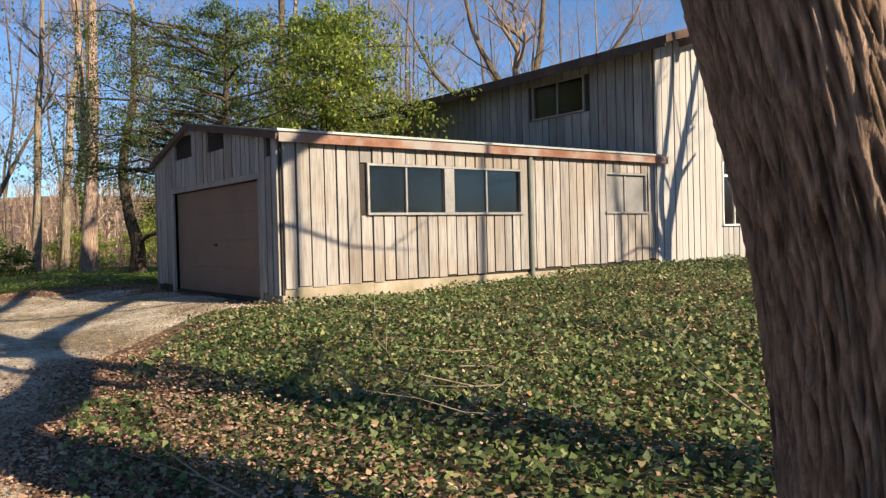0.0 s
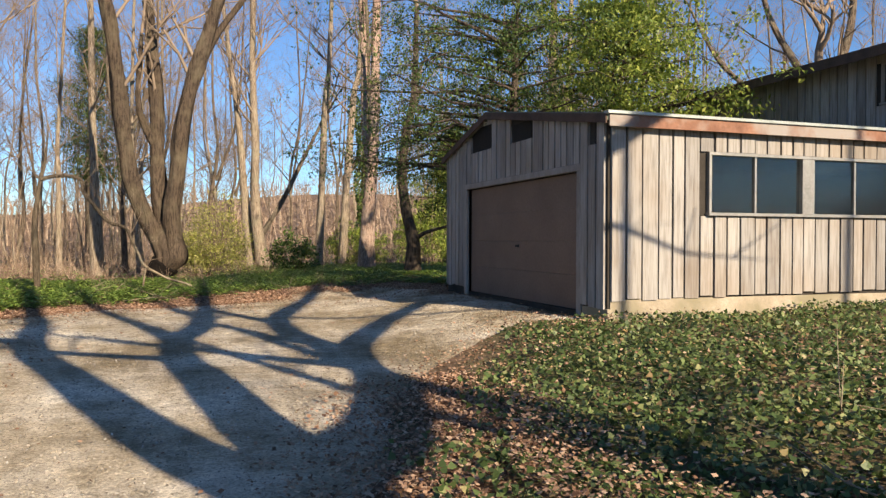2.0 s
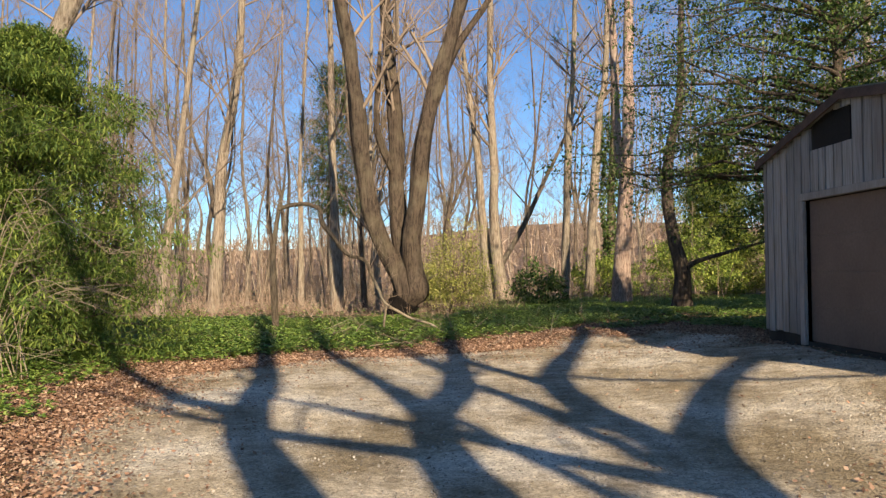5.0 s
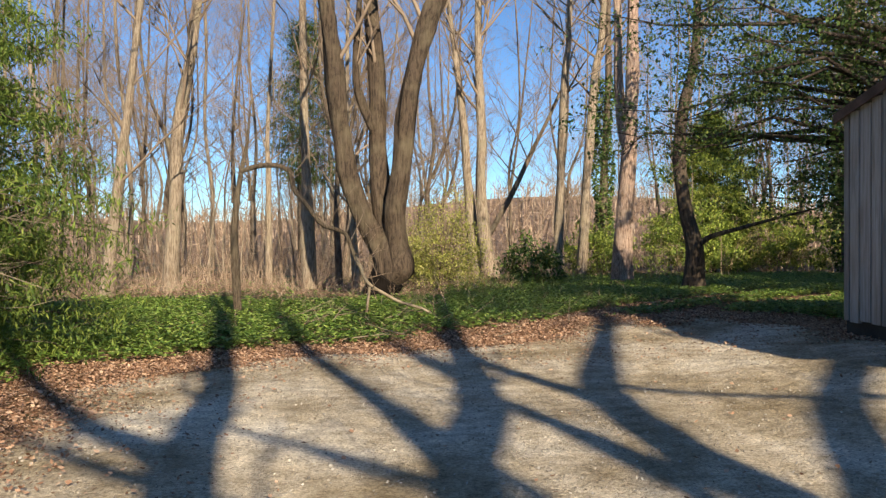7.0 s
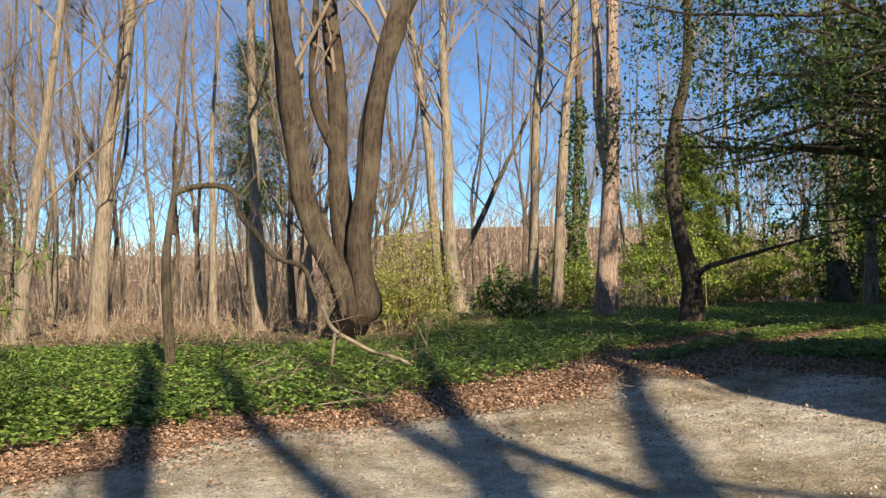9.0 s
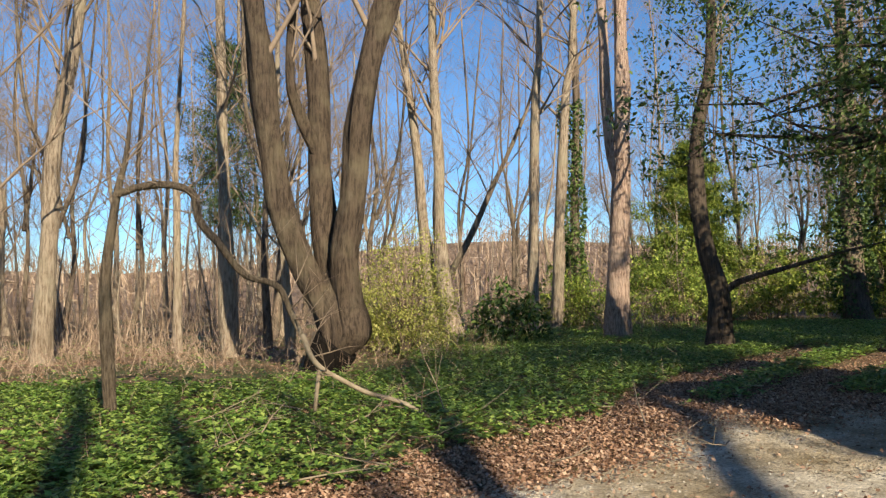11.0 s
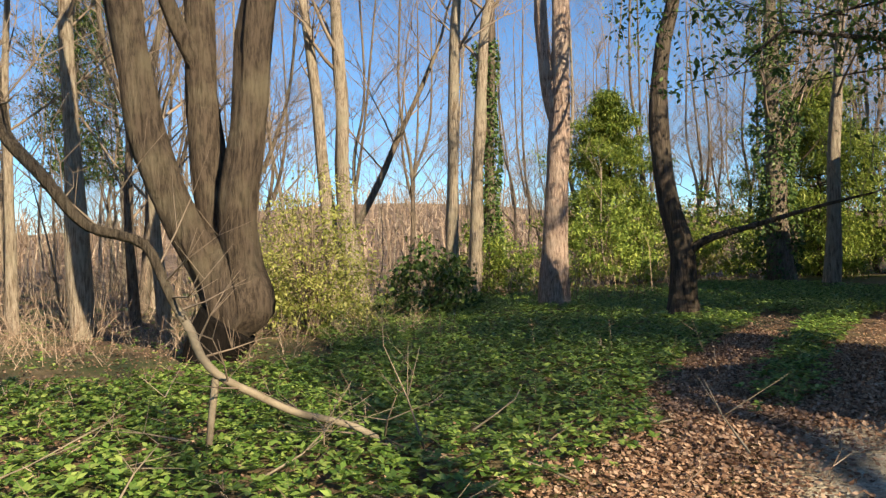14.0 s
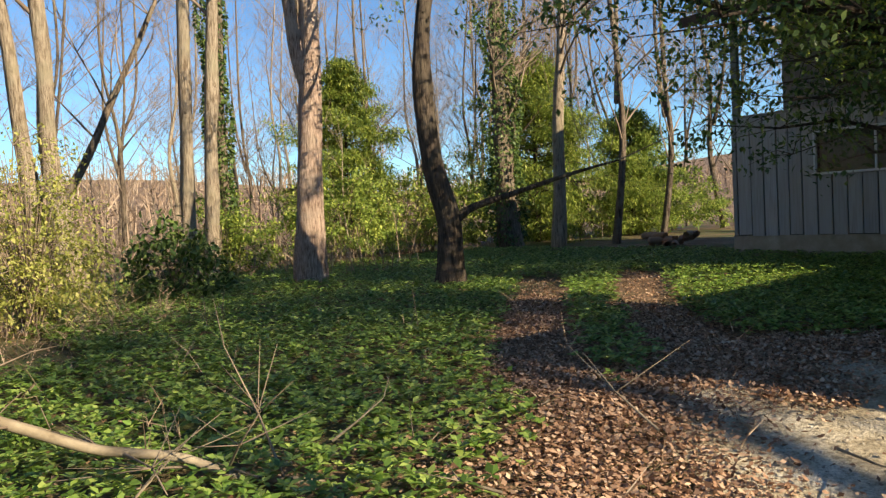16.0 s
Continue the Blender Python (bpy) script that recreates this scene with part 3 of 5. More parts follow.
tagged(hs, "pale painted board siding in full sun", "wall", kind="structure")
part("gable", prism_bm([(HX0 + 0.05, 5.66), (HX1 - 0.05, 5.66), (RIDGE_X, house_top(RIDGE_X))], "y", HY0 + 0.002, HY0 + 0.14), M_GAP, hs)
board_run(hs, M_SIDING_WHITE, "x", (HY0, -1), HX0 - 0.03, 23.9, lambda u: 0.72, lambda u: house_top(u) + 0.02, 0.24, [(LOW_WIN[0] - 0.05, LOW_WIN[1] + 0.05, LOW_WIN[2] - 0.05, LOW_WIN[3] + 0.05), (TOP_WIN[0] - 0.05, TOP_WIN[1] + 0.05, TOP_WIN[2] - 0.05, TOP_WIN[3] + 0.05)])
window_set("window_4", "x", HY0 - 0.02, *LOW_WIN, (17.35, 17.9), "white-framed ground floor window", posts=((17.88, 17.96),), frame_mat=M_WHITE)
window_set("window_5", "x", HY0 - 0.03, *TOP_WIN, (17.75,), "white-framed upper window reflecting the sky", frame_mat=M_WHITE, depth=0.0)
part("transom", box_bm(16.85, 17.88, HY0 - 0.04, HY0 - 0.02, 2.78, 2.84), M_WHITE, hs)
tagged(part("wall_house_east", box_bm(HX1 - 0.14, HX1, HY0 + 0.14, HY1, 0.3, 5.62), M_SIDING_WHITE), "painted board siding", "wall", kind="structure")
NORTH_WIN = (21.2, 24.0, 2.09, 2.88)
hn = part("wall_house_wing", wall_with_holes("y", HX0, HX0 + 0.14, GY1 + 0.01, HY1, 0.85, 3.36, [NORTH_WIN]), M_GAP)
tagged(hn, "white painted board siding of the shaded rear wing", "wall", kind="structure")
board_run(hn, M_SIDING_WHITE, "y", (HX0, -1), GY1 + 0.02, HY1, lambda u: 0.88, lambda u: 3.36, 0.27, [(NORTH_WIN[0] - 0.05, NORTH_WIN[1] + 0.05, NORTH_WIN[2] - 0.05, NORTH_WIN[3] + 0.05)])
window_set("window_6", "y", HX0 - 0.02, *NORTH_WIN, (22.9,), "dark sliding window in the rear wing", frame_mat=M_WHITE)
tagged(part("foundation_house", box_bm(HX0 - 0.02, HX0 + 0.12, GY1, HY1 + 0.02, 0.1, 0.86, 0.006), M_CONCRETE), "tan concrete foundation under the wing", "foundation", kind="structure")
tagged(part("wall_house_north", box_bm(HX0 + 0.14, HX1 - 0.14, HY1 - 0.14, HY1, 0.2, 3.36), M_SIDING_WHITE), "painted board siding", "wall", kind="structure")
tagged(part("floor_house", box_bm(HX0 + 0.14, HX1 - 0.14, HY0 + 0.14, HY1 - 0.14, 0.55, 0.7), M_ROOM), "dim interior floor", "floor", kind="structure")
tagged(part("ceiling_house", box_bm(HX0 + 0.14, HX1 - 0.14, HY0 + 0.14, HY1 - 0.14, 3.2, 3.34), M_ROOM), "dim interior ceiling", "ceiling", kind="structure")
porch = tagged(new("upper_porch"), "shaded upper porch with timber corner post", "porch", kind="structure")
part("post", box_bm(HX0 + 0.02, HX0 + 0.14, HY1 - 0.16, HY1 - 0.02, 3.365, EAVE_H, 0.006), M_PIPE, porch)
part("wall", box_bm(HX0 + 2.4, HX0 + 2.5, 20.5, HY1, 3.365, EAVE_H + 0.5), M_SIDING, porch)
part("deck", box_bm(HX0 + 0.001, HX0 + 2.4, 20.5, HY1 - 0.2, 3.365, 3.42), M_TRIM, porch)
hroof = tagged(new("roof_house"), "wide low gable roof with deep eaves and exposed rafters", "roof", kind="structure")


def hslab(x0, z0, x1, z1, t):
    return prism_bm([(x0, z0), (x1, z1), (x1, z1 + t), (x0, z0 + t)], "y", HY0 - 0.75, HY1 + 0.8)


part("roof_slope", hslab(HX0 - 0.55, EAVE_H - 0.12, RIDGE_X, house_top(RIDGE_X) + 0.04, 0.14), M_ROOF, hroof)
part("roof_slope", hslab(RIDGE_X, house_top(RIDGE_X) + 0.04, HX1 + 0.6, EAVE_H - 0.12, 0.14), M_ROOF, hroof)
part("fascia", box_bm(HX0 - 0.58, HX0 - 0.553, HY0 - 0.76, HY1 + 0.8, EAVE_H - 0.2, EAVE_H + 0.03), M_EAVE, hroof)
part("rake_board", prism_bm([(HX0 - 0.58, EAVE_H - 0.13), (RIDGE_X, house_top(RIDGE_X) + 0.03), (RIDGE_X, house_top(RIDGE_X) + 0.21), (HX0 - 0.58, EAVE_H + 0.05)], "y", HY0 - 0.79, HY0 - 0.752), M_EAVE, hroof, "dark weathered rake board")
for k in range(3):
    x = HX0 + 0.9 + k * 1.6
    part("rafter", box_bm(x, x + 0.12, HY0 - 0.74, HY0 - 0.03, house_top(x) - 0.16, house_top(x) - 0.02), M_FASCIA, hroof)


# ---- trees ----
def grow(tubes, start, direction, length, radius, depth, rnd, sides, tips, bend=0.25, lift=0.15, kids=(3, 5), shrink=0.62):
    """A limb with its side limbs."""
    d, p = Vector(direction).normalized(), Vector(start)
    n = 4 if depth > 2 else 3 if depth > 1 else 2 if depth else 1
    pts = [p.copy()]
    for i in range(n):
        d = (d + Vector((rnd.uniform(-1, 1), rnd.uniform(-1, 1), rnd.uniform(-0.6, 1) + lift)) * bend * (0.6 if depth > 2 else 1)).normalized()
        p = p + d * (length / n)
        pts.append(p.copy())
    tubes[depth].limb(pts, taper(n + 1, radius, radius * 0.3), max(3, sides))
    tips.append((pts[-1], d))
    if depth == 0:
        tips.append((pts[len(pts) // 2], d))
        return
    for k in range(rnd.randint(*kids)):
        i = rnd.randint(1 if depth < 3 else 2, n)
        q = pts[min(i, n)]
        axis = (pts[i] - pts[i - 1]).normalized()
        side = Vector((rnd.uniform(-1, 1), rnd.uniform(-1, 1), rnd.uniform(-0.1, 0.5))).normalized()
        f = 1 - 0.5 * i / n
        grow(tubes, q, axis * 0.8 + side * 0.9, length * shrink * rnd.uniform(0.7, 1.2) * (0.6 + 0.5 * f), radius * (0.3 + 0.3 * f), depth - 1, rnd, sides - 2, tips, bend, lift, kids, shrink)


def tree_root(name, label, x, y, group=""):
    ob = tagged(new(name), label, "tree", group)
    ob.location = (x, y, gz(x, y) - 0.04)
    return ob


def finish_tree(root, trunk, crown, bark, twig=None):
    attach(new("trunk", trunk.mesh("trunk", bark)), root)
    if crown.v:
        attach(new("crown", crown.mesh("crown", twig or M_TWIG)), root, "bare winter branches and twigs")


def stem_tree(root, stems, bark, seed, twig_depth=2, sides=12, limb_share=0.35, kids=(3, 4), limbs=7, limb_len=2.6, flare=1.25, twig=None, rough=0.35):
    """A tree from stems given as (points, radius at foot, radius at top) round its root; limbs grow from the upper parts."""
    rnd = random.Random(seed)
    trunk, crown = Tubes(), Tubes()
    for n, (pts, r0, r1) in enumerate(stems):
        line = smooth_line(pts, 6)
        if isinstance(r0, list):
            radii = list(np.interp(np.linspace(0, len(pts) - 1, len(line)), range(len(pts)), r0))
            r1 = r0[-1]
        else:
            radii = taper(len(line), r0, r1, 0.8)
        if n == 0:
            radii = [r * (1 + (flare - 1) * max(0, 1 - i / 5)) for i, r in enumerate(radii)]
        trunk.limb(line, radii, sides, rough, seed + n)
        for k in range(limbs):
            i = rnd.randint(int(len(line) * (1 - limb_share)), len(line) - 1)
            ax = (line[i] - line[i - 1]).normalized()
            s = Vector((rnd.uniform(-1, 1), rnd.uniform(-1, 1), rnd.uniform(0.1, 0.7))).normalized()
            grow([crown] * 4, line[i], ax * 0.5 + s, limb_len * rnd.uniform(0.6, 1.2), min(radii[i] * 0.33, 0.06), twig_depth, rnd, 6, [], kids=kids)
        grow([crown] * 4, line[-1], line[-1] - line[-2], limb_len, r1 * 0.95, twig_depth, rnd, 6, [], kids=kids)
    finish_tree(root, trunk, crown, bark, twig)
    return root


def leaves_round(name, tips, per, spread, size, mat, parent, shape=OVAL, droop=0.0, aspect=0.5, label=""):
    C = np.repeat(np.array([tuple(t[0]) for t in tips]), per, axis=0)
    n = len(C)
    P = C + rng.normal(size=(n, 3)) * np.array([spread, spread, spread * 0.55])
    D = rand_dirs(n, -droop)
    U = rand_dirs(n, 1.6, 0.6)
    L = rng.uniform(0.65, 1.3, n) * size
    return attach(new(name, leaf_mesh(name, P, D, U, L, L * aspect, mat, shape)), parent, label)


def evergreen(name, label, x, y, height, radius, low, count, per, size, mat, bark, seed, trunk_r=0.16, cone=0.3, spread=0.22, droop=0.25, reach=None, shape=OVAL, aspect=0.5):
    """A broadleaf or needle evergreen: a trunk, tiers of boughs, leaves round the bough ends. reach: extra boughs (angle, length, z)."""
    rnd = random.Random(seed)
    root = tree_root(name, label, x, y)
    trunk, boughs, tips = Tubes(), Tubes(), []
    line = smooth_line([(0, 0, -0.1), (rnd.uniform(-.1, .1), rnd.uniform(-.1, .1), height * 0.4), (rnd.uniform(-.2, .2), rnd.uniform(-.2, .2), height * 0.95)], 6)
    trunk.limb(line, taper(len(line), trunk_r, 0.03), 9, 0.2, seed)
    rows = []
    for k in range(count):
        f = (k + rnd.random()) / count
        z = low + (height - low) * f
        full = (1 - f) ** cone * min(1.0, 0.55 + f * 2.5)
        rows.append((k * 2.4 + rnd.uniform(-0.5, 0.5), radius * full * rnd.uniform(0.38, 1.18), z))
    for a, l, z in rows + list(reach or ()):
        st = line[0].lerp(line[-1], min(1, z / height))
        d = Vector((math.cos(a), math.sin(a), 0.25))
        pts = [st + d * (l * s) + Vector((0, 0, -droop * l * s * s)) + Vector((rnd.uniform(-1, 1), rnd.uniform(-1, 1), rnd.uniform(-1, 1))) * 0.1 * l * s for s in (0, 0.25, 0.5, 0.75, 1.0)]
        boughs.limb(pts, taper(5, 0.012 + 0.009 * l, 0.004), 4)
        for s in range(1, 5):
            for _ in range(3 if s > 1 else 1):
                side = Vector((rnd.uniform(-1, 1), rnd.uniform(-1, 1), rnd.uniform(-0.45, 0.35))) * (0.28 * l + 0.1)
                end = pts[s] + side
                boughs.limb([pts[s], pts[s].lerp(end, 0.5) + Vector((0, 0, 0.04)), end], [0.006, 0.004, 0.003], 3)
                tips += [(end, side), (pts[s].lerp(end, 0.55), side)]
    attach(new("trunk", trunk.mesh("trunk", bark)), root)
    attach(new("branching", boughs.mesh("branching", bark)), root)
    leaves_round("crown", tips, per, spread, size, mat, root, shape, droop * 1.5, aspect, "dense evergreen leaves")
    return root


# the broad forked tree at the drive's far edge
def rel(x, y, pts, z0=None):
    z0 = gz(x, y) if z0 is None else z0
    return [(px - x, py - y, pz - z0) for px, py, pz in pts]


MX, MY = -0.45, 26.4
r_main = tree_root("forked_tree", "large grey-brown tree with three rising stems", MX, MY)
stem_tree(r_main, [
    (rel(MX, MY, [(-0.62, 26.4, 0.2), (-0.58, 26.4, 0.6), (-0.55, 26.4, 1.05), (-0.72, 26.42, 1.6), (-1.12, 26.4, 2.6), (-1.5, 26.35, 3.75), (-1.66, 26.3, 5.4), (-1.92, 26.2, 7.7), (-2.3, 26.1, 9.5), (-2.8, 26.0, 12.5)]), [0.22, 0.22, 0.23, 0.23, 0.225, 0.22, 0.21, 0.18, 0.14, 0.07], 0.08),
    (rel(MX, MY, [(-0.6, 26.5, 0.75), (-0.4, 26.55, 1.2), (-0.4, 26.6, 1.9), (-0.62, 26.7, 2.9), (-0.68, 26.8, 4.0), (-0.72, 26.9, 5.9), (-0.98, 27, 9.4), (-1.0, 27.2, 12.8)]), [0.15, 0.28, 0.26, 0.24, 0.21, 0.19, 0.14, 0.07], 0.07),
    (rel(MX, MY, [(-0.74, 26.35, 0.28), (-0.52, 26.3, 0.68), (-0.18, 26.22, 1.05), (-0.24, 26.28, 1.6), (-0.27, 26.25, 2.3), (-0.1, 26.2, 3.6), (0.08, 26.1, 5.3), (0.85, 26.0, 8.0), (1.3, 25.9, 9.6), (2.0, 25.8, 12.5)]), [0.1, 0.17, 0.35, 0.27, 0.23, 0.23, 0.22, 0.18, 0.14, 0.07], 0.07),
    (rel(MX, MY, [(0.3, 26.05, 6.2), (0.95, 26.2, 7.6), (1.7, 26.3, 8.7), (2.3, 26.4, 9.7)]), 0.15, 0.05),
    (rel(MX, MY, [(-0.7, 26.8, 4.3), (-1.05, 26.6, 5.0), (-1.2, 26.5, 5.8), (-1.1, 26.5, 7.6)]), 0.14, 0.05),
], M_BARK_MAIN, 11, limbs=5, limb_len=3.0, flare=1.12, sides=18, rough=0.5)
bole, bole_line = Tubes(), smooth_line(rel(MX, MY, [(-0.42, 26.36, 0.8), (-0.38, 26.34, 1.1), (-0.44, 26.38, 1.5), (-0.52, 26.45, 1.9), (-0.55, 26.6, 2.3)]), 6)
bole.limb(bole_line, list(np.interp(np.linspace(0, 4, len(bole_line)), range(5), [0.27, 0.31, 0.29, 0.2, 0.08])), 18, 0.4, 5)
attach(new("bole", bole.mesh("bole", M_BARK_MAIN)), r_main, "swollen joint of the stems")
# Foot of the trunk, with its shade painted in as near-black bark.
foot, foot_line = Tubes(), smooth_line(rel(MX, MY, [(-0.72, 26.28, 0.1), (-0.68, 26.27, 0.35), (-0.56, 26.24, 0.6), (-0.42, 26.2, 0.82)]), 6)
foot.limb(foot_line, [0.29 + 0.007 * i for i in range(len(foot_line))], 18, 0.35, 3)
attach(new("hollow_foot", foot.mesh("hollow_foot", M_FOOT_SHADE)), r_main, "trunk foot coloured near black in place of shade")

FX, FY = 7.45, 27.4
r_fork = tree_root("leaning_dark_tree", "dark-barked tree with a low side branch stub", FX, FY)
stem_tree(r_fork, [
    (rel(FX, FY, [(7.45, 27.4, 0.2), (7.46, 27.4, 0.9), (7.48, 27.4, 1.6), (7.28, 27.45, 2.5), (7.12, 27.5, 3.8), (7.24, 27.5, 5.2), (7.5, 27.4, 6.5), (7.6, 27.4, 9.5)]), 0.31, 0.08),
    (rel(FX, FY, [(7.5, 27.35, 1.5), (7.75, 27.1, 1.78), (8.3, 26.6, 2.0), (9.2, 26.0, 2.3), (9.9, 25.5, 2.5)]), 0.095, 0.015),
], M_BARK_DARK, 12, limbs=4, limb_len=2.2)
rnd_f = random.Random(3)
tipsf = [((rnd_f.gauss(0.6, 1.3), rnd_f.gauss(-0.8, 1.3), rnd_f.uniform(5.0, 8.5)), (0, 0, 1)) for _ in range(110)]
leaves_round("leaves", tipsf, 45, 0.22, 0.085, M_HOLLY_DARK, r_fork, label="dark glossy leaves on the upper boughs")

PX, PY = 6.65, 30.8
stem_tree(tree_root("straight_pink_barked_tree", "tall straight tree with pinkish scaly bark", PX, PY),
          [([(0, 0, -0.1), (0.1, 0, 2), (0.3, 0, 5.2), (0.4, 0.1, 9), (0.5, 0.1, 14)], 0.33, 0.12), ([(0.28, 0, 3.9), (0.02, 0.2, 5.4), (-0.05, 0.3, 9), (-0.3, 0.3, 13)], 0.2, 0.09)], M_BARK_PINK, 13, limbs=6)

BARE = "tall bare winter tree in the woods"
TREES = [
    (3.4, 35.0, [(0, 0, -0.1), (-0.42, 0, 2.2), (-0.45, 0, 5.4), (-0.55, 0, 8.5), (-0.5, 0, 14)], 0.27, M_BARK_PALE),
    (2.6, 35.4, [(0.2, 0, -0.1), (-0.1, 0, 3.8), (-0.3, 0, 6.2), (-0.6, 0, 8.6), (-1.2, 0, 13)], 0.2, M_BARK_PALE),
    (5.45, 34.0, [(0, 0, -0.1), (0.05, 0, 2), (0.25, 0, 7), (0.4, 0, 8.6), (0.6, 0, 14)], 0.2, M_BARK_PALE),
    (6.8, 36.0, [(0, 0, -0.1), (0.1, 0, 2), (0.5, 0, 7.4), (0.8, 0, 9.2), (1.0, 0, 15)], 0.24, M_BARK_PALE),
    (-2.65, 30.5, [(0, 0, -0.1), (-0.1, 0, 3.4), (-0.17, 0, 7), (-0.2, 0, 14)], 0.2, M_BARK_PALE),
    (-4.0, 32.0, [(0, 0, -0.1), (-0.03, 0, 3.5), (-0.03, 0, 5), (0.3, 0, 11)], 0.11, M_BARK_PALE),
    (-1.3, 31.0, [(0, 0, -0.1), (-0.15, 0, 2.0), (-0.3, 0.1, 5), (-0.2, 0, 10)], 0.13, M_BARK_PALE),
    (-6.45, 30.0, [(0, 0, -0.1), (0.15, 0, 2.5), (0.3, 0, 4.9), (0.8, 0, 8), (1.0, 0, 13)], 0.24, M_BARK_PALE),
    (-7.5, 28.0, [(0, 0, -0.1), (0.28, 0, 2.4), (0.64, 0, 5.3), (1.2, 0, 10)], 0.18, M_BARK_PALE),
    (15.5, 31.9, [(0, 0, -0.1), (0, -0.2, 4), (0, -0.5, 7.2), (0.2, -0.6, 13)], 0.2, M_BARK_PALE),
    (16.9, 35.3, [(0, 0, -0.1), (0, 0.1, 3), (0, 0.2, 6.5), (0, 0, 14)], 0.42, M_BARK),
    (-8.4, 20.0, [(0, 0, -0.1), (0.4, 0, 2.2), (0.95, 0, 4.2), (2.2, 0, 7.2), (3.0, 0, 10)], 0.3, M_BARK_PALE),
    (4.9, 38.5, [(-2.2, 0, 0), (-0.6, 0, 2.6), (0.6, 0, 5.0), (1.8, 0, 7.5)], 0.16, M_BARK),
]
for i, (x, y, pts, r, bark) in enumerate(TREES):
    stem_tree(tree_root("bare_tree", BARE, x, y, "woodland trees"), [(pts, r, r * 0.35)], bark, 30 + i, limbs=9, limb_len=2.8, limb_share=0.6, sides=9, twig_depth=3, kids=(3, 5))

# spreading tree behind the house
stem_tree(tree_root("bare_tree", "wide-spreading bare tree behind the house", 27.6, 29.5, "woodland trees"), [
    ([(0, 0, -0.1), (0.1, 0, 3), (-0.1, 0.1, 6.0), (-0.3, 0.1, 8.0)], 0.42, 0.3),
    ([(-0.25, 0.1, 7.6), (-1.3, 0.5, 9.2), (-2.2, 1.2, 11.5), (-2.6, 1.5, 14)], 0.24, 0.08),
    ([(-0.25, 0.1, 7.6), (0.6, -0.5, 10), (0.9, -0.7, 13), (0.7, -0.8, 16)], 0.25, 0.08),
    ([(0.0, 0.1, 7.0), (1.8, -1.2, 8.6), (3.4, -2.5, 10), (5.0, -3.4, 12.5)], 0.2, 0.07),
    ([(-0.1, 0.1, 6.4), (-2.0, 1.4, 7.6), (-3.6, 2.6, 9.4), (-4.6, 3.2, 11.5)], 0.18, 0.06)], M_BARK, 47, limbs=7, limb_len=3.4, limb_share=0.8, twig_depth=3, kids=(3, 5))

# tree beside the walk's start: stem with a wide crown whose limbs shade the drive
NX, NY = 2.42, 1.02
TAN = math.tan(radians(SUN_EL))


def shadow_limb(bx, by, marks, deep=0.0):
    """Limb points whose shade falls on the ground marks (x, y)."""
    ax, ay = -math.sin(S_AZ), math.cos(S_AZ)
    out = []
    for i, (gx, gy) in enumerate(marks):
        s = (gx - bx) * ax + (gy - by) * ay
        l = (gx - bx) * ay - (gy - by) * ax
        back = deep * i
        out.append((l * ay - ax * back, -l * ax - ay * back, (s + back) * TAN))
    return out


r_near = tree_root("furrowed_tree", "large tree trunk with deeply furrowed brown bark", NX, NY)
near_stems = [
    ([(0.22, -0.07, -0.15), (0.14, -0.04, 0.5), (0.0, 0.0, 1.4), (-0.27, 0.13, 2.4), (-0.5, 0.2, 3.3)], 0.42, 0.35),
    ([(-0.38, 0.12, 3.1)] + shadow_limb(NX, NY, [(0.6, 6.3), (-0.2, 7.9), (-0.85, 9.7), (-1.3, 11.0), (-1.8, 12.5), (-2.12, 14.2), (-2.37, 16.3), (-2.95, 19.3), (-3.6, 22.5)]), 0.3, 0.15),
    ([(-0.4, 0.14, 3.2)] + shadow_limb(NX, NY, [(0.62, 6.9), (0.3, 8.5), (0.0, 10.3), (-0.22, 11.8), (-0.27, 13.2), (0.05, 14.8), (0.15, 16.2), (0.24, 18.6), (0.2, 22.0)]), 0.31, 0.14),
    ([(-0.36, 0.14, 3.2)] + shadow_limb(NX, NY, [(1.15, 7.9), (1.55, 9.5), (1.62, 10.6), (1.5, 12.0), (1.2, 13.6), (1.3, 15.6), (1.65, 17.0), (2.4, 19.4), (2.9, 22.0)]), 0.29, 0.12),
    (shadow_limb(NX, NY, [(1.62, 11.0), (1.8, 12.1), (2.2, 13.1), (2.9, 14.6), (4.25, 17.0), (5.2, 19.0)]), 0.2, 0.1),
    (shadow_limb(NX, NY, [(-2.0, 13.2), (-2.4, 13.9), (-3.15, 14.8), (-4.7, 17.3), (-6.0, 20.0)]), 0.15, 0.08),
    (shadow_limb(NX, NY, [(-0.26, 13.0), (-0.55, 14.2), (-1.0, 16.0), (-1.9, 19.1), (-2.6, 22.0)]), 0.14, 0.08),
    (shadow_limb(NX, NY, [(-0.2, 11.6), (-0.5, 11.95), (-1.0, 12.25), (-1.7, 12.7)]), 0.12, 0.09),
    (shadow_limb(NX, NY, [(1.55, 10.7), (1.2, 11.0), (0.62, 11.6), (-0.1, 12.55)]), 0.16, 0.09),
    (shadow_limb(NX, NY, [(1.45, 12.2), (0.92, 13.2), (0.63, 14.1), (0.28, 15.3)]), 0.11, 0.07),
    (shadow_limb(NX, NY, [(1.25, 14.6), (0.95, 15.8), (0.42, 17.4), (0.0, 20.0)]), 0.13, 0.08),
    (shadow_limb(NX, NY, [(1.4, 15.8), (2.6, 15.0), (4.6, 14.1)]), 0.06, 0.04),
]


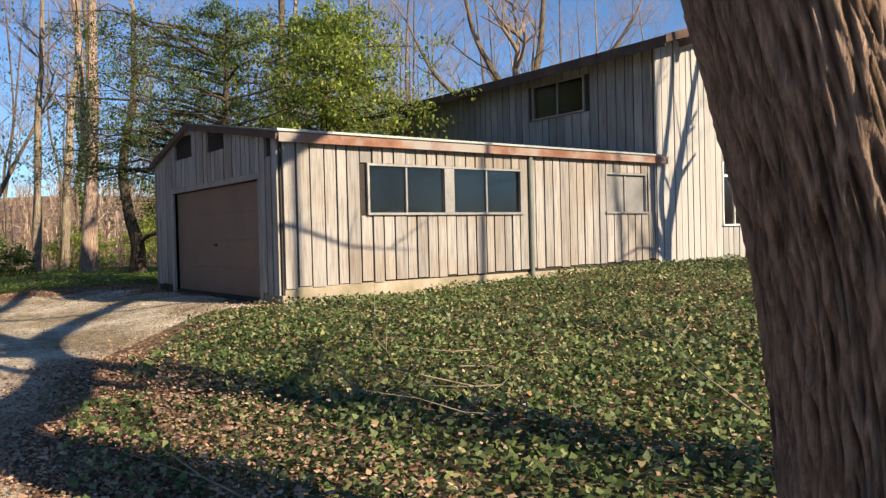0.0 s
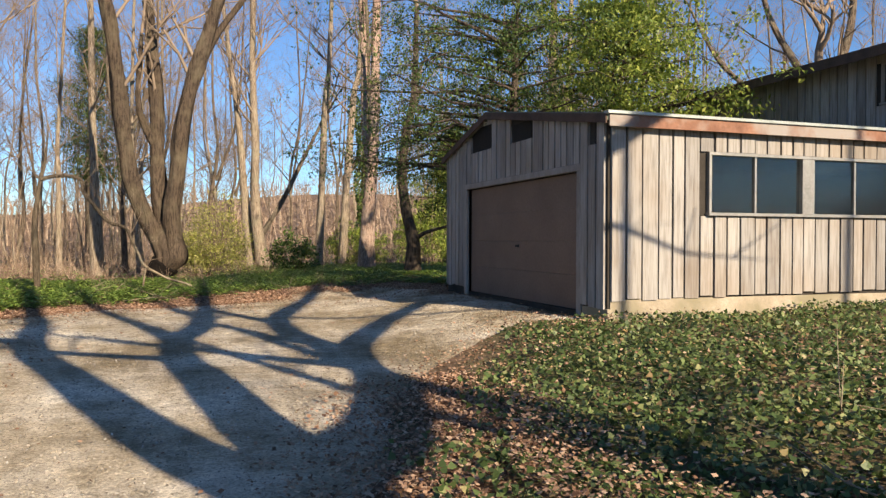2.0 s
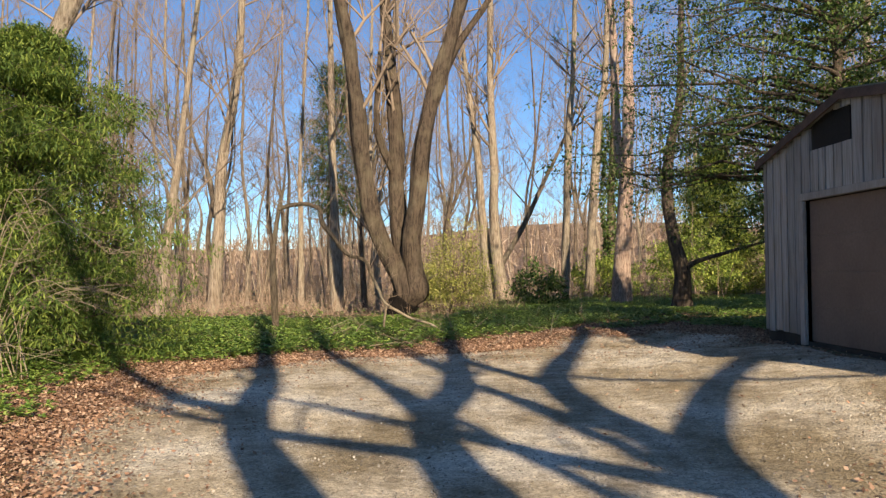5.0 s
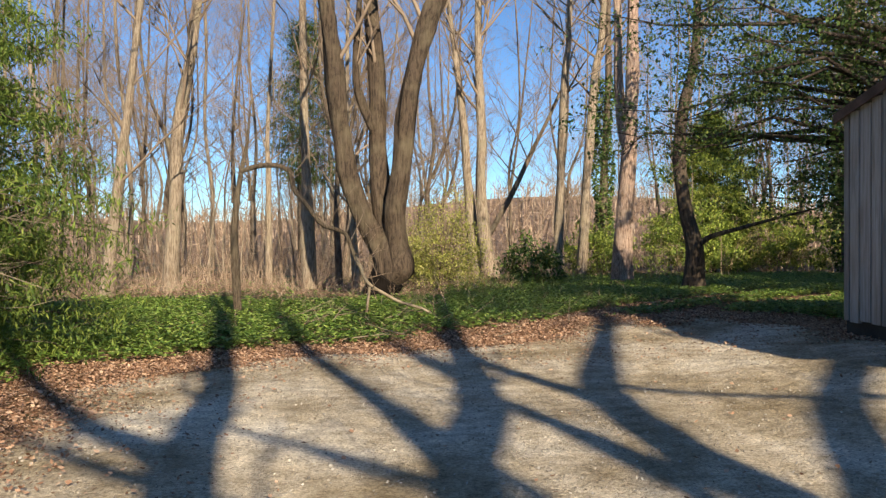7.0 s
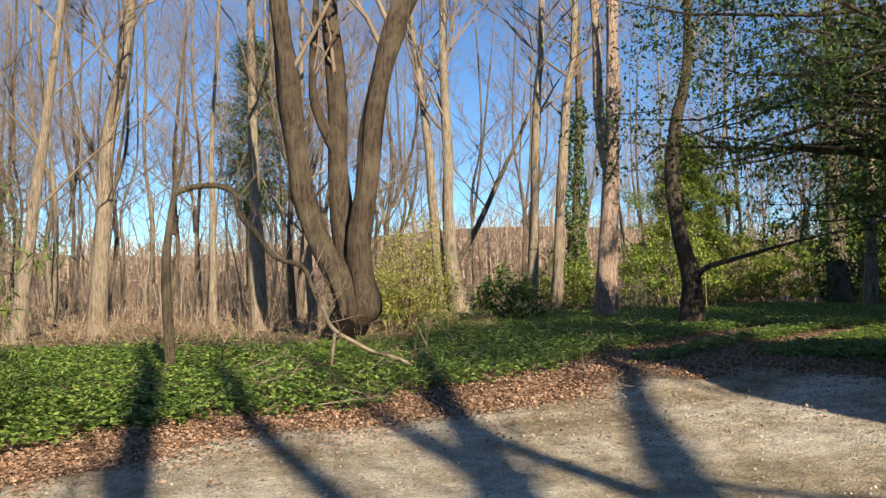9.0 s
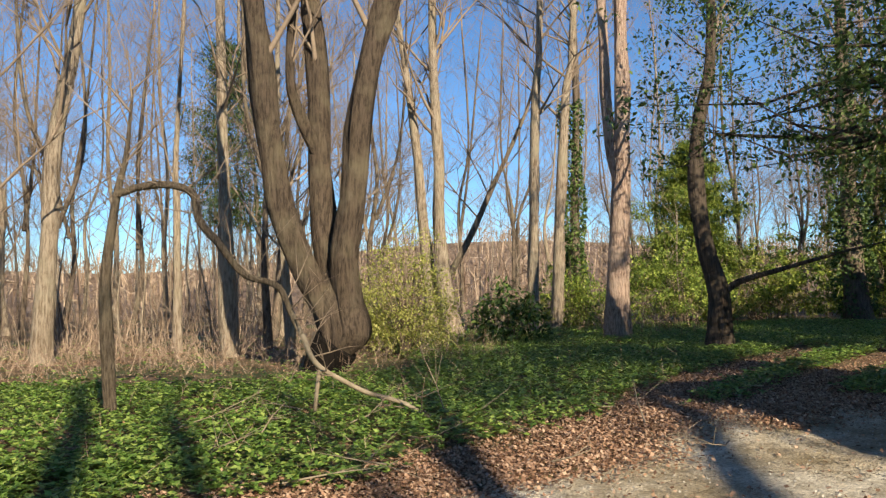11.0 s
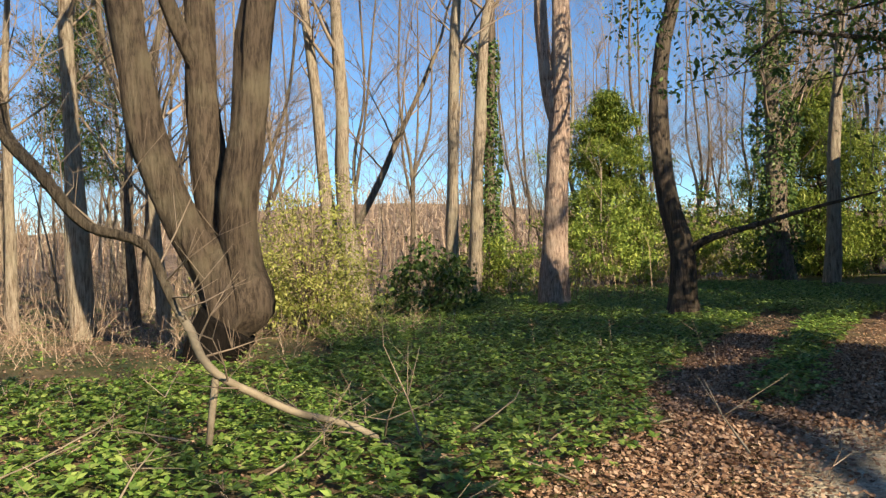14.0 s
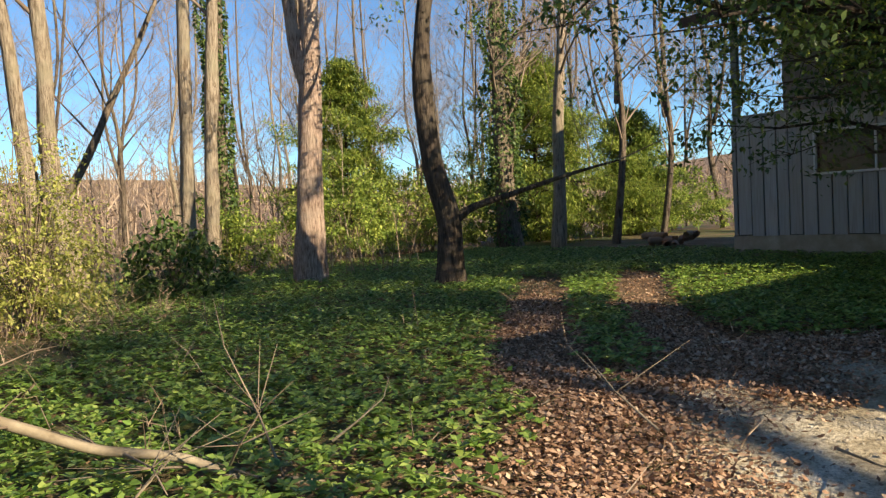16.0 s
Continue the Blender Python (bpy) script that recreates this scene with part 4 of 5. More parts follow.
def furrowed_trunk(root, pts, r0, r1, mat):
    """A stem with deep interlaced bark ridges."""
    line = smooth_line(pts, 44)
    n, sides = len(line), 300
    v, f = [], []
    for i, p in enumerate(line):
        s = i / (n - 1)
        r = (r0 + (r1 - r0) * s) * (1 + 0.28 * max(0, 1 - p.z / 0.7) ** 2)
        for k in range(sides):
            w = 2 * math.pi * k / sides
            q = Vector((math.cos(w) * 15.0, math.sin(w) * 15.0, p.z * 3.0))
            q += Vector((noise.noise(q * 0.9), noise.noise(q * 0.9 + Vector((7, 3, 1))), 0)) * 0.55
            ridge = 1 - abs(noise.noise(q * 1.25)) * 2.6
            fine = noise.noise(Vector((math.cos(w) * 15, math.sin(w) * 15, p.z * 9)))
            rr = r * (1 + 0.06 * noise.noise(Vector((math.cos(w), math.sin(w), p.z * 0.6)))) + 0.024 * max(-0.9, ridge) + 0.007 * fine - 0.014
            v.append((p.x + math.cos(w) * rr, p.y + math.sin(w) * rr, p.z))
    for i in range(n - 1):
        for k in range(sides):
            k2 = (k + 1) % sides
            f.append((i * sides + k, i * sides + k2, (i + 1) * sides + k2, (i + 1) * sides + k))
    attach(new("bark_stem", mesh_from("bark_stem", v, f, mat, True)), root, "deeply furrowed trunk bark")


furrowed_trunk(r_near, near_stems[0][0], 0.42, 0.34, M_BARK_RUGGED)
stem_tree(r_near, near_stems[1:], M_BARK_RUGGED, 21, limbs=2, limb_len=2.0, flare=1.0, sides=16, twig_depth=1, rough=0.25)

# trees south of the lawn, known by the shade that they cast
WX, WY = 15.9, 6.0
stem_tree(tree_root("bare_tree", "forked bare tree casting shade on the house wall", WX, WY), [
    ([(0, 0, -0.1), (-0.05, 0, 1.5), (0.05, 0, 3.6)], 0.24, 0.17),
    ([(0.05, 0, 3.5), (0.5, 0, 5.0), (1.1, 0, 6.9), (1.8, 0, 9)], 0.14, 0.07),
    ([(0.05, 0, 3.5), (-0.15, 0, 4.5), (0.3, 0, 6.9), (0.45, 0, 9)], 0.11, 0.06),
    ([(0, 0, 3.2), (-0.4, 0, 3.9), (-0.5, 0, 5.8), (-0.9, 0, 8)], 0.11, 0.06)], M_BARK, 41, limbs=2, twig_depth=1)
for i, (x, y, r, h) in enumerate(((5.0, -1.8, 0.2, 13), (-5.5, -4.0, 0.25, 13), (19.3, -8.0, 0.3, 15))):
    stem_tree(tree_root("bare_tree", "tall bare tree shading the ivy lawn", x, y, "lawn trees"), [([(0, 0, -0.1), (0.1, 0, h * 0.3), (-0.2, 0.1, h * 0.6), (0.1, 0, h)], r, 0.07), ([(0.05, 0, h * 0.3), (-0.9, 0.1, h * 0.5), (-1.3, 0.1, h * 0.85)], r * 0.6, 0.06)], M_BARK, 50 + i, limbs=6, limb_share=0.7, twig_depth=1, limb_len=3.0)

# woods: a few kinds of bare tree, each many times
KINDS = []
for k in range(7):
    rnd_k = random.Random(200 + k)
    h = rnd_k.uniform(13, 18)
    root = tree_root("woodland_tree", "bare winter tree among distant woods", -12 - k * 3.1, 44 + (k * 5) % 13, "woodland trees")
    lean = rnd_k.uniform(-1.5, 1.5)
    stems = [([(0, 0, -0.3), (lean * 0.5, 0.2, h * 0.2), (lean * 0.2, 0.1, h * 0.38), (lean * 0.9, -0.3, h * 0.6), (lean * 1.1, 0, h)], rnd_k.uniform(0.09, 0.17), 0.04)]
    if k % 2:
        stems.append(([(lean * 0.2, 0.1, h * 0.28), (lean * 0.2 - 0.9, 0.3, h * 0.5), (lean - 1.5, 0.4, h * 0.9)], 0.09, 0.03))
    stem_tree(root, stems, (M_BARK_PALE, M_BARK)[k % 2], 210 + k, limbs=12 if k % 2 == 0 else 8, limb_share=0.78, limb_len=3.2, sides=7, kids=(4, 6), twig_depth=3)
    KINDS.append(root)
rw = random.Random(77)
placed = [(t[0], t[1]) for t in TREES] + [(MX, MY), (FX, FY), (PX, PY)]


def scatter_trees(count, xr, yr, gap, scale=(0.75, 1.15)):
    n = 0
    for _ in range(count * 12):
        if n >= count:
            return
        x, y = rw.uniform(*xr), rw.uniform(*yr)
        if any((x - a) ** 2 + (y - b) ** 2 < gap * gap for a, b in placed) or (11 < x < 27 and 8 < y < 29):
            continue
        placed.append((x, y))
        m = pose(x, y, gz(x, y) - 0.1, rw.uniform(-3, 3), rw.uniform(-3, 3), rw.uniform(0, 360))
        ob = copy_thing(rw.choice(KINDS), m)
        s = rw.uniform(*scale)
        ob.scale = (s, s, s)
        n += 1


scatter_trees(18, (-18, 2), (33, 44), 2.0)
scatter_trees(9, (20, 36), (29.5, 44), 2.6)
scatter_trees(52, (-36, 30), (42, 70), 2.3)
scatter_trees(44, (-60, 60), (66, 115), 3.6)
scatter_trees(14, (-30, -10), (14, 42), 3.2)
scatter_trees(18, (18, 42), (31, 60), 3.0)
scatter_trees(12, (28, 50), (2, 32), 3.5)
scatter_trees(14, (-30, 40), (-45, -14), 4.0)

# slim saplings in the brown undergrowth
sap_kinds = []
for k in range(4):
    rnd_s = random.Random(400 + k)
    root = tagged(new("sapling"), "slender pale leafless sapling", "sapling", "saplings")
    root.location = (-5.5 - k * 1.7, 33 + k * 0.8, gz(-5.5 - k * 1.7, 33 + k * 0.8))
    t, c = Tubes(), Tubes()
    hh = rnd_s.uniform(3.0, 5.0)
    line = smooth_line([(0, 0, -0.1), (rnd_s.uniform(-.2, .2), 0, hh * 0.4), (rnd_s.uniform(-.4, .4), 0.1, hh)], 4)
    t.limb(line, taper(len(line), 0.035, 0.01), 5)
    for _ in range(7):
        i = rnd_s.randint(3, len(line) - 1)
        grow([c] * 3, line[i], (rnd_s.uniform(-1, 1), rnd_s.uniform(-1, 1), 0.7), 1.0, 0.012, 1, rnd_s, 4, [])
    attach(new("stem", t.mesh("stem", M_BARK_PALE)), root)
    attach(new("crown", c.mesh("crown", M_TWIG)), root)
    sap_kinds.append(root)
for _ in range(110):
    x, y = rw.uniform(-16, 12), rw.uniform(32, 56)
    if 2 < x < 12 and y < 36:
        continue
    ob = copy_thing(rw.choice(sap_kinds), pose(x, y, gz(x, y), rw.uniform(-8, 8), rw.uniform(-8, 8), rw.uniform(0, 360)))
    s = rw.uniform(0.6, 1.2)
    ob.scale = (s, s, s)



def brush(name, count, xr, yr, hr, mat, label, keep=None, lean=0.25, wide=0.012):
    """A thicket of thin upright stems, each a narrow blade of wood with side twigs."""
    x, y = rng.uniform(*xr, count), rng.uniform(*yr, count)
    if keep is not None:
        k = keep(x, y)
        x, y = x[k], y[k]
    n = len(x)
    base = np.stack([x, y, ground_z(x, y) - 0.05], -1)
    h = rng.uniform(*hr, n) * rng.uniform(0.5, 1.0, n)
    D = np.stack([rng.normal(size=n) * lean, rng.normal(size=n) * lean, np.ones(n)], -1)
    D /= np.linalg.norm(D, axis=1)[:, None]
    P, DD, LL = [base], [D], [h]
    for k in range(5):
        f = rng.uniform(0.25, 0.95, n)
        P.append(base + D * (h * f)[:, None])
        d2 = D * 0.7 + rng.normal(size=(n, 3)) * 0.5
        DD.append(d2)
        LL.append(h * rng.uniform(0.2, 0.5, n))
    P, DD, LL = np.concatenate(P), np.concatenate(DD), np.concatenate(LL)
    W = wide * (0.5 + 0.5 * LL / hr[1])
    U = np.concatenate([rng.normal(size=(len(P), 3))])
    return stuff(name, leaf_mesh(name, P, DD, U, LL, W, mat, [(0, 0.5, 0), (1, 0.12, 0.02), (1, -0.12, 0.02), (0, -0.5, 0)]), label, "undergrowth")


def stuff(name, me, label, category):
    return tagged(new(name, me), label, category, kind="stuff")


def open_wood(x, y):
    return (y > 31.5 + 2.0 * wobble(x, y, 0.3)) & ~((x > 12) & (y < 36)) & (rng.random(len(x)) < 0.35 + 0.65 * (wobble(x, y, 0.4) > -0.1))


brush("undergrowth", 8000, (-26, 26), (30, 62), (0.4, 1.7), M_TWIGMIX, "tangled brown winter undergrowth in the woods", open_wood, 0.22, 0.022)
brush("undergrowth", 2600, (-14, 3), (26.5, 34), (0.2, 0.9), M_TWIGMIX, "low dry stalks on the woodland floor", None, 0.5, 0.012)
brush("far_woods", 4200, (-130, 130), (70, 200), (2.5, 6.5), M_TWIGMIX, "far hillside of bare winter woods", None, 0.1, 0.22)

# evergreens
W = math.pi
evergreen("holly_tree", "glossy evergreen holly with long low boughs", 7.7, 19.7, 7.6, 3.0, 3.3, 42, 18, 0.078, M_HOLLY_DARK, M_BARK_DARK, 61, 0.2, 0.3, 0.13, 0.2,
          # second set: hidden low boughs added to shade the ground north of the garage
          [(W + rw.uniform(-0.5, 0.5), rw.uniform(2.4, 5.0), rw.uniform(2.7, 6.8)) for _ in range(34)] + [(W + rw.uniform(-0.8, 0.9), rw.uniform(1.4, 2.6), rw.uniform(1.5, 3.0)) for _ in range(14)], shape=LANCE)
evergreen("holly_tree", "broad sunlit evergreen holly behind the garage", 11.2, 21.0, 8.3, 4.2, 3.5, 90, 17, 0.13, M_HOLLY, M_BARK_DARK, 62, 0.24, 0.25, 0.16, 0.2, shape=LANCE)
evergreen("conifer_shrub", "large soft green conifer beside the drive", -6.0, 16.9, 5.0, 3.0, 0.2, 150, 44, 0.11, M_CONIFER, M_BARK, 63, 0.12, 0.55, 0.11, 0.3, shape=LANCE, aspect=0.17)
evergreen("small_conifer", "dark green young conifer in the wood", 13.4, 39.4, 7.0, 3.3, 0.3, 56, 36, 0.17, M_HOLLY, M_BARK_DARK, 64, 0.1, 0.7, 0.18, 0.2, shape=LANCE, aspect=0.25)
evergreen("small_conifer", "spreading green conifer near the house", 20.8, 37.6, 7.6, 3.9, 0.3, 64, 36, 0.18, M_HOLLY, M_BARK_DARK, 65, 0.12, 0.6, 0.2, 0.25, shape=LANCE, aspect=0.25)
evergreen("small_conifer", "spreading green conifer near the house", 25.5, 36.5, 5.4, 3.1, 0.2, 54, 34, 0.18, M_YEW, M_BARK_DARK, 66, 0.12, 0.6, 0.2, 0.25, shape=LANCE, aspect=0.25)
evergreen("tall_pine", "distant dark pine among bare trees", -4.5, 47, 13, 2.6, 4.5, 60, 14, 0.18, M_HOLLY_DARK, M_BARK, 67, 0.2, 0.5, 0.3, 0.2, shape=LANCE, aspect=0.25)
evergreen("tall_pine", "distant dark pine among bare trees", -22, 36, 14, 3.4, 2.5, 70, 16, 0.18, M_HOLLY_DARK, M_BARK, 68, 0.22, 0.5, 0.3, 0.25, shape=LANCE, aspect=0.25)


# Unseen pines added south of the lawn to shade the ground beyond the drive.
for x, y, h, r, low in ((9.4, -3.9, 18.0, 3.4, 14.4), (13.0, -3.4, 17.6, 3.0, 14.2)):
    evergreen("tall_pine", "unseen tall pine added to shade the ground beyond the drive", x, y, h, r, low, 32, 5, 0.2, M_HOLLY_DARK, M_BARK, 160 + int(x), 0.12, 0.35, 0.3, 0.2, shape=LANCE, aspect=0.3)


def shrub(name, label, x, y, r, h, tips_n, per, size, mat, seed, shape=OVAL, stems=14, spread=0.12):
    rnd = random.Random(seed)
    root = tagged(new(name), label, "shrub")
    root.location = (x, y, gz(x, y) - 0.02)
    t, tips = Tubes(), []
    for k in range(stems):
        a, q = rnd.uniform(0, 6.28), rnd.uniform(0.2, 1)
        e = (math.cos(a) * r * q, math.sin(a) * r * q, h * rnd.uniform(0.6, 1) * (1.08 - 0.4 * q * q))
        t.limb(smooth_line([(e[0] * .1, e[1] * .1, -0.05), (e[0] * 0.5, e[1] * 0.5, e[2] * 0.6), e], 3), taper(7, 0.011, 0.003), 4)
    for k in range(tips_n):
        a, q = rnd.uniform(0, 6.28), rnd.random() ** 0.5
        z = h * (0.12 + 0.88 * rnd.random()) * (1.02 - 0.55 * q ** 3) * rnd.uniform(0.8, 1.08)
        tips.append(((math.cos(a) * r * q, math.sin(a) * r * q, z), (0, 0, 1)))
    attach(new("branching", t.mesh("branching", M_TWIG)), root)
    leaves_round("foliage", tips, per, spread, size, mat, root, shape)
    return root


shrub("dark_shrub", "round dark broad-leaved evergreen shrub", 3.95, 31.0, 0.95, 1.5, 110, 16, 0.13, M_HOLLY_DARK, 71)
shrub("sprawling_shrub", "tangled yellow-green twiggy shrub", 1.15, 29.2, 1.0, 2.7, 220, 36, 0.075, M_SPRIG, 72, LANCE, 70, 0.14)
shrub("sprawling_shrub", "tangled yellow-green twiggy shrub", 0.4, 31.8, 1.0, 2.0, 140, 30, 0.075, M_SPRIG, 73, LANCE, 60, 0.15)
shrub("green_shrub", "loose bright green evergreen shrub", 11.2, 36.4, 1.8, 3.1, 200, 34, 0.11, M_YEW, 74)
shrub("green_shrub", "loose dark green evergreen shrub", 7.7, 37.0, 1.5, 2.3, 150, 30, 0.11, M_HOLLY, 75)
shrub("green_shrub", "low bright green shrub under the trees", 15.3, 38.4, 2.0, 2.7, 200, 30, 0.09, M_SPRIG, 76, LANCE, 50)
shrub("green_shrub", "tangled evergreen undergrowth by the wood", 15.6, 38.0, 2.4, 3.2, 220, 30, 0.13, M_HOLLY, 77)
shrub("green_shrub", "tangled evergreen undergrowth by the wood", 23.0, 40.0, 2.8, 3.8, 240, 30, 0.14, M_HOLLY_DARK, 78)
shrub("green_shrub", "tangled evergreen undergrowth by the wood", 29.0, 37.0, 2.8, 3.2, 220, 28, 0.14, M_YEW, 79)
twiggy = tagged(new("bare_shrub"), "pale leafless shrub of thin arching twigs beside the conifer", "shrub")
twiggy.location = (-5.3, 14.7, gz(-5.3, 14.7))
tt, r_tw = Tubes(), random.Random(80)
for k in range(34):
    a, e = r_tw.uniform(0, 6.28), r_tw.uniform(0.5, 2.2)
    out = Vector((math.cos(a), math.sin(a), 0)) * r_tw.uniform(0.5, 1.7)
    line = smooth_line([(out.y * 0.35, out.x * 0.3, -0.05), (out.x * 0.35, out.y * 0.35, e * 0.75), (out.x * 0.75, out.y * 0.75, e), (out.x * 1.2, out.y * 1.2, e * 0.8)], 4)
    tt.limb(line, taper(len(line), 0.009, 0.003), 4)
    for _ in range(4):
        grow([tt] * 3, line[r_tw.randint(4, len(line) - 1)], (out.x + r_tw.uniform(-1, 1), out.y + r_tw.uniform(-1, 1), r_tw.uniform(-0.4, 0.7)), 0.55, 0.004, 1, r_tw, 3, [], 0.25, 0.0, (2, 3))
attach(new("branching", tt.mesh("branching", M_BRANCH_DRY)), twiggy)

# slender bent tree whose arched bough comes down to the ground
AX, AY = -3.15, 22.0
r_arch = tree_root("arched_sapling", "slender bent tree with an arched bough touching the ground", AX, AY)
ta, tb, tw = Tubes(), Tubes(), Tubes()
l1 = smooth_line(rel(AX, AY, [(-3.15, 22.0, 0.1), (-3.2, 22, 1.2), (-3.22, 22.0, 2.0), (-3.1, 22, 2.95), (-3.0, 22, 3.4), (-2.95, 22.1, 4.2)]), 5)
ta.limb(l1, taper(len(l1), 0.08, 0.01, 1.3), 8, 0.3)
l2 = smooth_line(rel(AX, AY, [(-3.1, 22, 2.95), (-2.8, 21.95, 3.05), (-2.26, 21.85, 2.98), (-2.15, 21.8, 2.65), (-1.9, 21.7, 2.25), (-1.6, 21.6, 2.0), (-1.2, 21.45, 1.76), (-1.02, 21.3, 1.3), (-0.8, 21.1, 0.92), (-0.4, 21.0, 0.72), (0.1, 20.9, 0.5), (0.5, 20.7, 0.38), (0.9, 20.5, 0.26)]), 5)
l2 = [p + Vector((noise.noise(p * 2.3), noise.noise(p * 2.3 + Vector((5, 1, 2))), noise.noise(p * 2.3 + Vector((1, 7, 3))))) * 0.07 for p in l2]
rad2 = taper(len(l2), 0.052, 0.02, 0.8)
tc = Tubes()
tb.limb(l2[:36], rad2[:36], 9, 0.5)
tc.limb(l2[34:], rad2[34:], 9, 0.5)
l3 = smooth_line(rel(AX, AY, [(-0.82, 21.1, 0.92), (-0.86, 21.1, 0.6), (-0.9, 21.1, 0.2)]), 4)
tc.limb(l3, taper(len(l3), 0.028, 0.02), 6)
ra = random.Random(9)
for k in range(26):
    i = ra.randint(4, len(l2) - 1)
    grow([tw] * 3, l2[i], (ra.uniform(-1, 1), ra.uniform(-1, 1), ra.uniform(-0.3, 0.9)), ra.uniform(0.35, 0.8), 0.009, 1, ra, 4, [], 0.35)
for k in range(8):
    grow([tw] * 3, l1[-1 - k], (ra.uniform(-1, 1), ra.uniform(-1, 1), 0.6), 0.9, 0.012, 1, ra, 4, [])
attach(new("trunk", ta.mesh("trunk", M_BARK_BOUGH)), r_arch)
attach(new("bough_end", tc.mesh("bough_end", M_BRANCH_DRY)), r_arch, "bleached end of the bough on the ground")
attach(new("bough", tb.mesh("bough", M_BARK_BOUGH)), r_arch, "weathered arching bough")
attach(new("crown", tw.mesh("crown", M_TWIG)), r_arch)


# ---- ground cover ----
def scatter(n, x0, x1, y0, y1, keep):
    x, y = rng.uniform(x0, x1, n), rng.uniform(y0, y1, n)
    k = keep(x, y)
    return x[k], y[k]


def clump(x, y, s):
    return 0.5 + 0.5 * wobble(x * s, y * s)


def ivy_keep(x, y):
    d = inside_by(DRIVE, x, y)
    house = (y > GY0 - 0.1) & (x > GX0 - 0.1)
    edge = (-d - 0.9 * rng.random(len(x)) - 0.25 + 0.25 * wobble(x, y))
    near = rng.random(len(x)) < np.clip(1.25 - 0.055 * np.hypot(x, y), 0.35, 1)
    return (edge > 0) & ~house & (x > 0.2) & near


x, y = scatter(250000, 0.3, 20, -1.5, 12.5, ivy_keep)
n = len(x)
h = rng.random(n) ** 0.7 * (0.07 + 0.1 * clump(x, y, 1.1))
P = np.stack([x, y, ground_z(x, y) + h], -1)
L = rng.uniform(0.03, 0.068, n)
stuff("ivy_leaves", leaf_mesh("ivy_leaves", P, rand_dirs(n, -0.1), rand_dirs(n, 1.5, 0.6), L, L * 1.0, M_IVY, IVYLEAF), "low ivy carpet of dark and yellowed leaves", "ivy")

TRACK_A = [(2.1, 19.6), (3.4, 21.6), (5.2, 23.3), (7.6, 25.4), (9.0, 26.7)]
TRACK_B = [(3.6, 19.4), (5.0, 21.2), (6.6, 22.7), (8.6, 24.2), (10.5, 25.6)]


def line_dist(line, x, y):
    best = np.full(np.shape(x), 1e9)
    for (ax, ay), (bx, by) in zip(line, line[1:]):
        dx, dy = bx - ax, by - ay
        t = np.clip(((x - ax) * dx + (y - ay) * dy) / (dx * dx + dy * dy), 0, 1)
        best = np.minimum(best, np.hypot(x - ax - t * dx, y - ay - t * dy))
    return best


def track(x, y):
    return np.minimum(line_dist(TRACK_A, x, y), line_dist(TRACK_B, x, y))


def cover_keep(x, y):
    d = -inside_by(DRIVE, x, y)
    ok = d > 0.5 + 0.12 * (y > 17.5) + 0.5 * rng.random(len(x)) + 0.35 * wobble(x, y, 0.8)
    ok &= track(x, y) > 0.3 + 0.25 * rng.random(len(x))
    ok &= ~((x > HX0 - 0.05) & (y < HY1 + 0.05)) & ~((x > GX0 - 0.1) & (y < GY1 + 0.1) & (y > 10))
    wood = (y > 25.3 + 0.4 * wobble(x, y, 0.5)) & (x < 1.0)
    ok &= ~wood | (rng.random(len(x)) < 0.04)
    ok &= rng.random(len(x)) < np.clip(1.5 - 0.055 * (y - 16), 0.3, 1)
    return ok & (y < 36)


def whorls(x, y, low, high, leaf, k):
    """Tufts of k leaves that spread from a short stem."""
    n = len(x)
    base = np.stack([x, y, ground_z(x, y) + rng.uniform(low, high, n)], -1)
    a = rng.uniform(0, 6.28, n)[:, None] + np.arange(k)[None] * (6.283 / k) + rng.normal(size=(n, k)) * 0.25
    D = np.stack([np.cos(a), np.sin(a), rng.uniform(-0.15, 0.7, (n, k))], -1).reshape(-1, 3)
    U = np.tile((0.0, 0.0, 1.0), (n * k, 1)) + rng.normal(size=(n * k, 3)) * 0.25
    P = np.repeat(base, k, axis=0)
    L = np.repeat(rng.uniform(0.75, 1.25, n) * leaf, k) * rng.uniform(0.8, 1.2, n * k)
    return P, D, U, L


x, y = scatter(84000, -9, 16, 18, 36, cover_keep)
x2, y2 = scatter(11000, -7.5, -2.2, 5, 19.5, cover_keep)
P, D, U, L = whorls(np.concatenate([x, x2]), np.concatenate([y, y2]), 0.02, 0.16, 0.065, 6)
stuff("ground_cover", leaf_mesh("ground_cover", P, D, U, L, L * 0.5, M_COVER, LANCE), "fresh green leafy ground cover under the trees", "ground cover")


def litter_keep(x, y):
    d = inside_by(DRIVE, x, y) + 0.2 * wobble(x, y)
    band = np.exp(-((d + np.where(y > 17, 0.4, 0.55)) / np.where(y > 17, 0.6, 0.75)) ** 2)
    tr = np.exp(-(track(x, y) / 0.36) ** 2) * (y > 19)
    wood = 0.25 * ((y > 25) & (x < 2))
    under = (0.03 + 0.25 * (y < 9)) * (d < 0)
    open_ = 0.02
    house = (y > GY0 - 0.1) & (x > GX0 - 0.1) & (y < GY1)
    return (rng.random(len(x)) < np.maximum.reduce([band, tr, wood, under, np.full(len(x), open_)])) & ~house & ~((x > HX0) & (y < HY1))


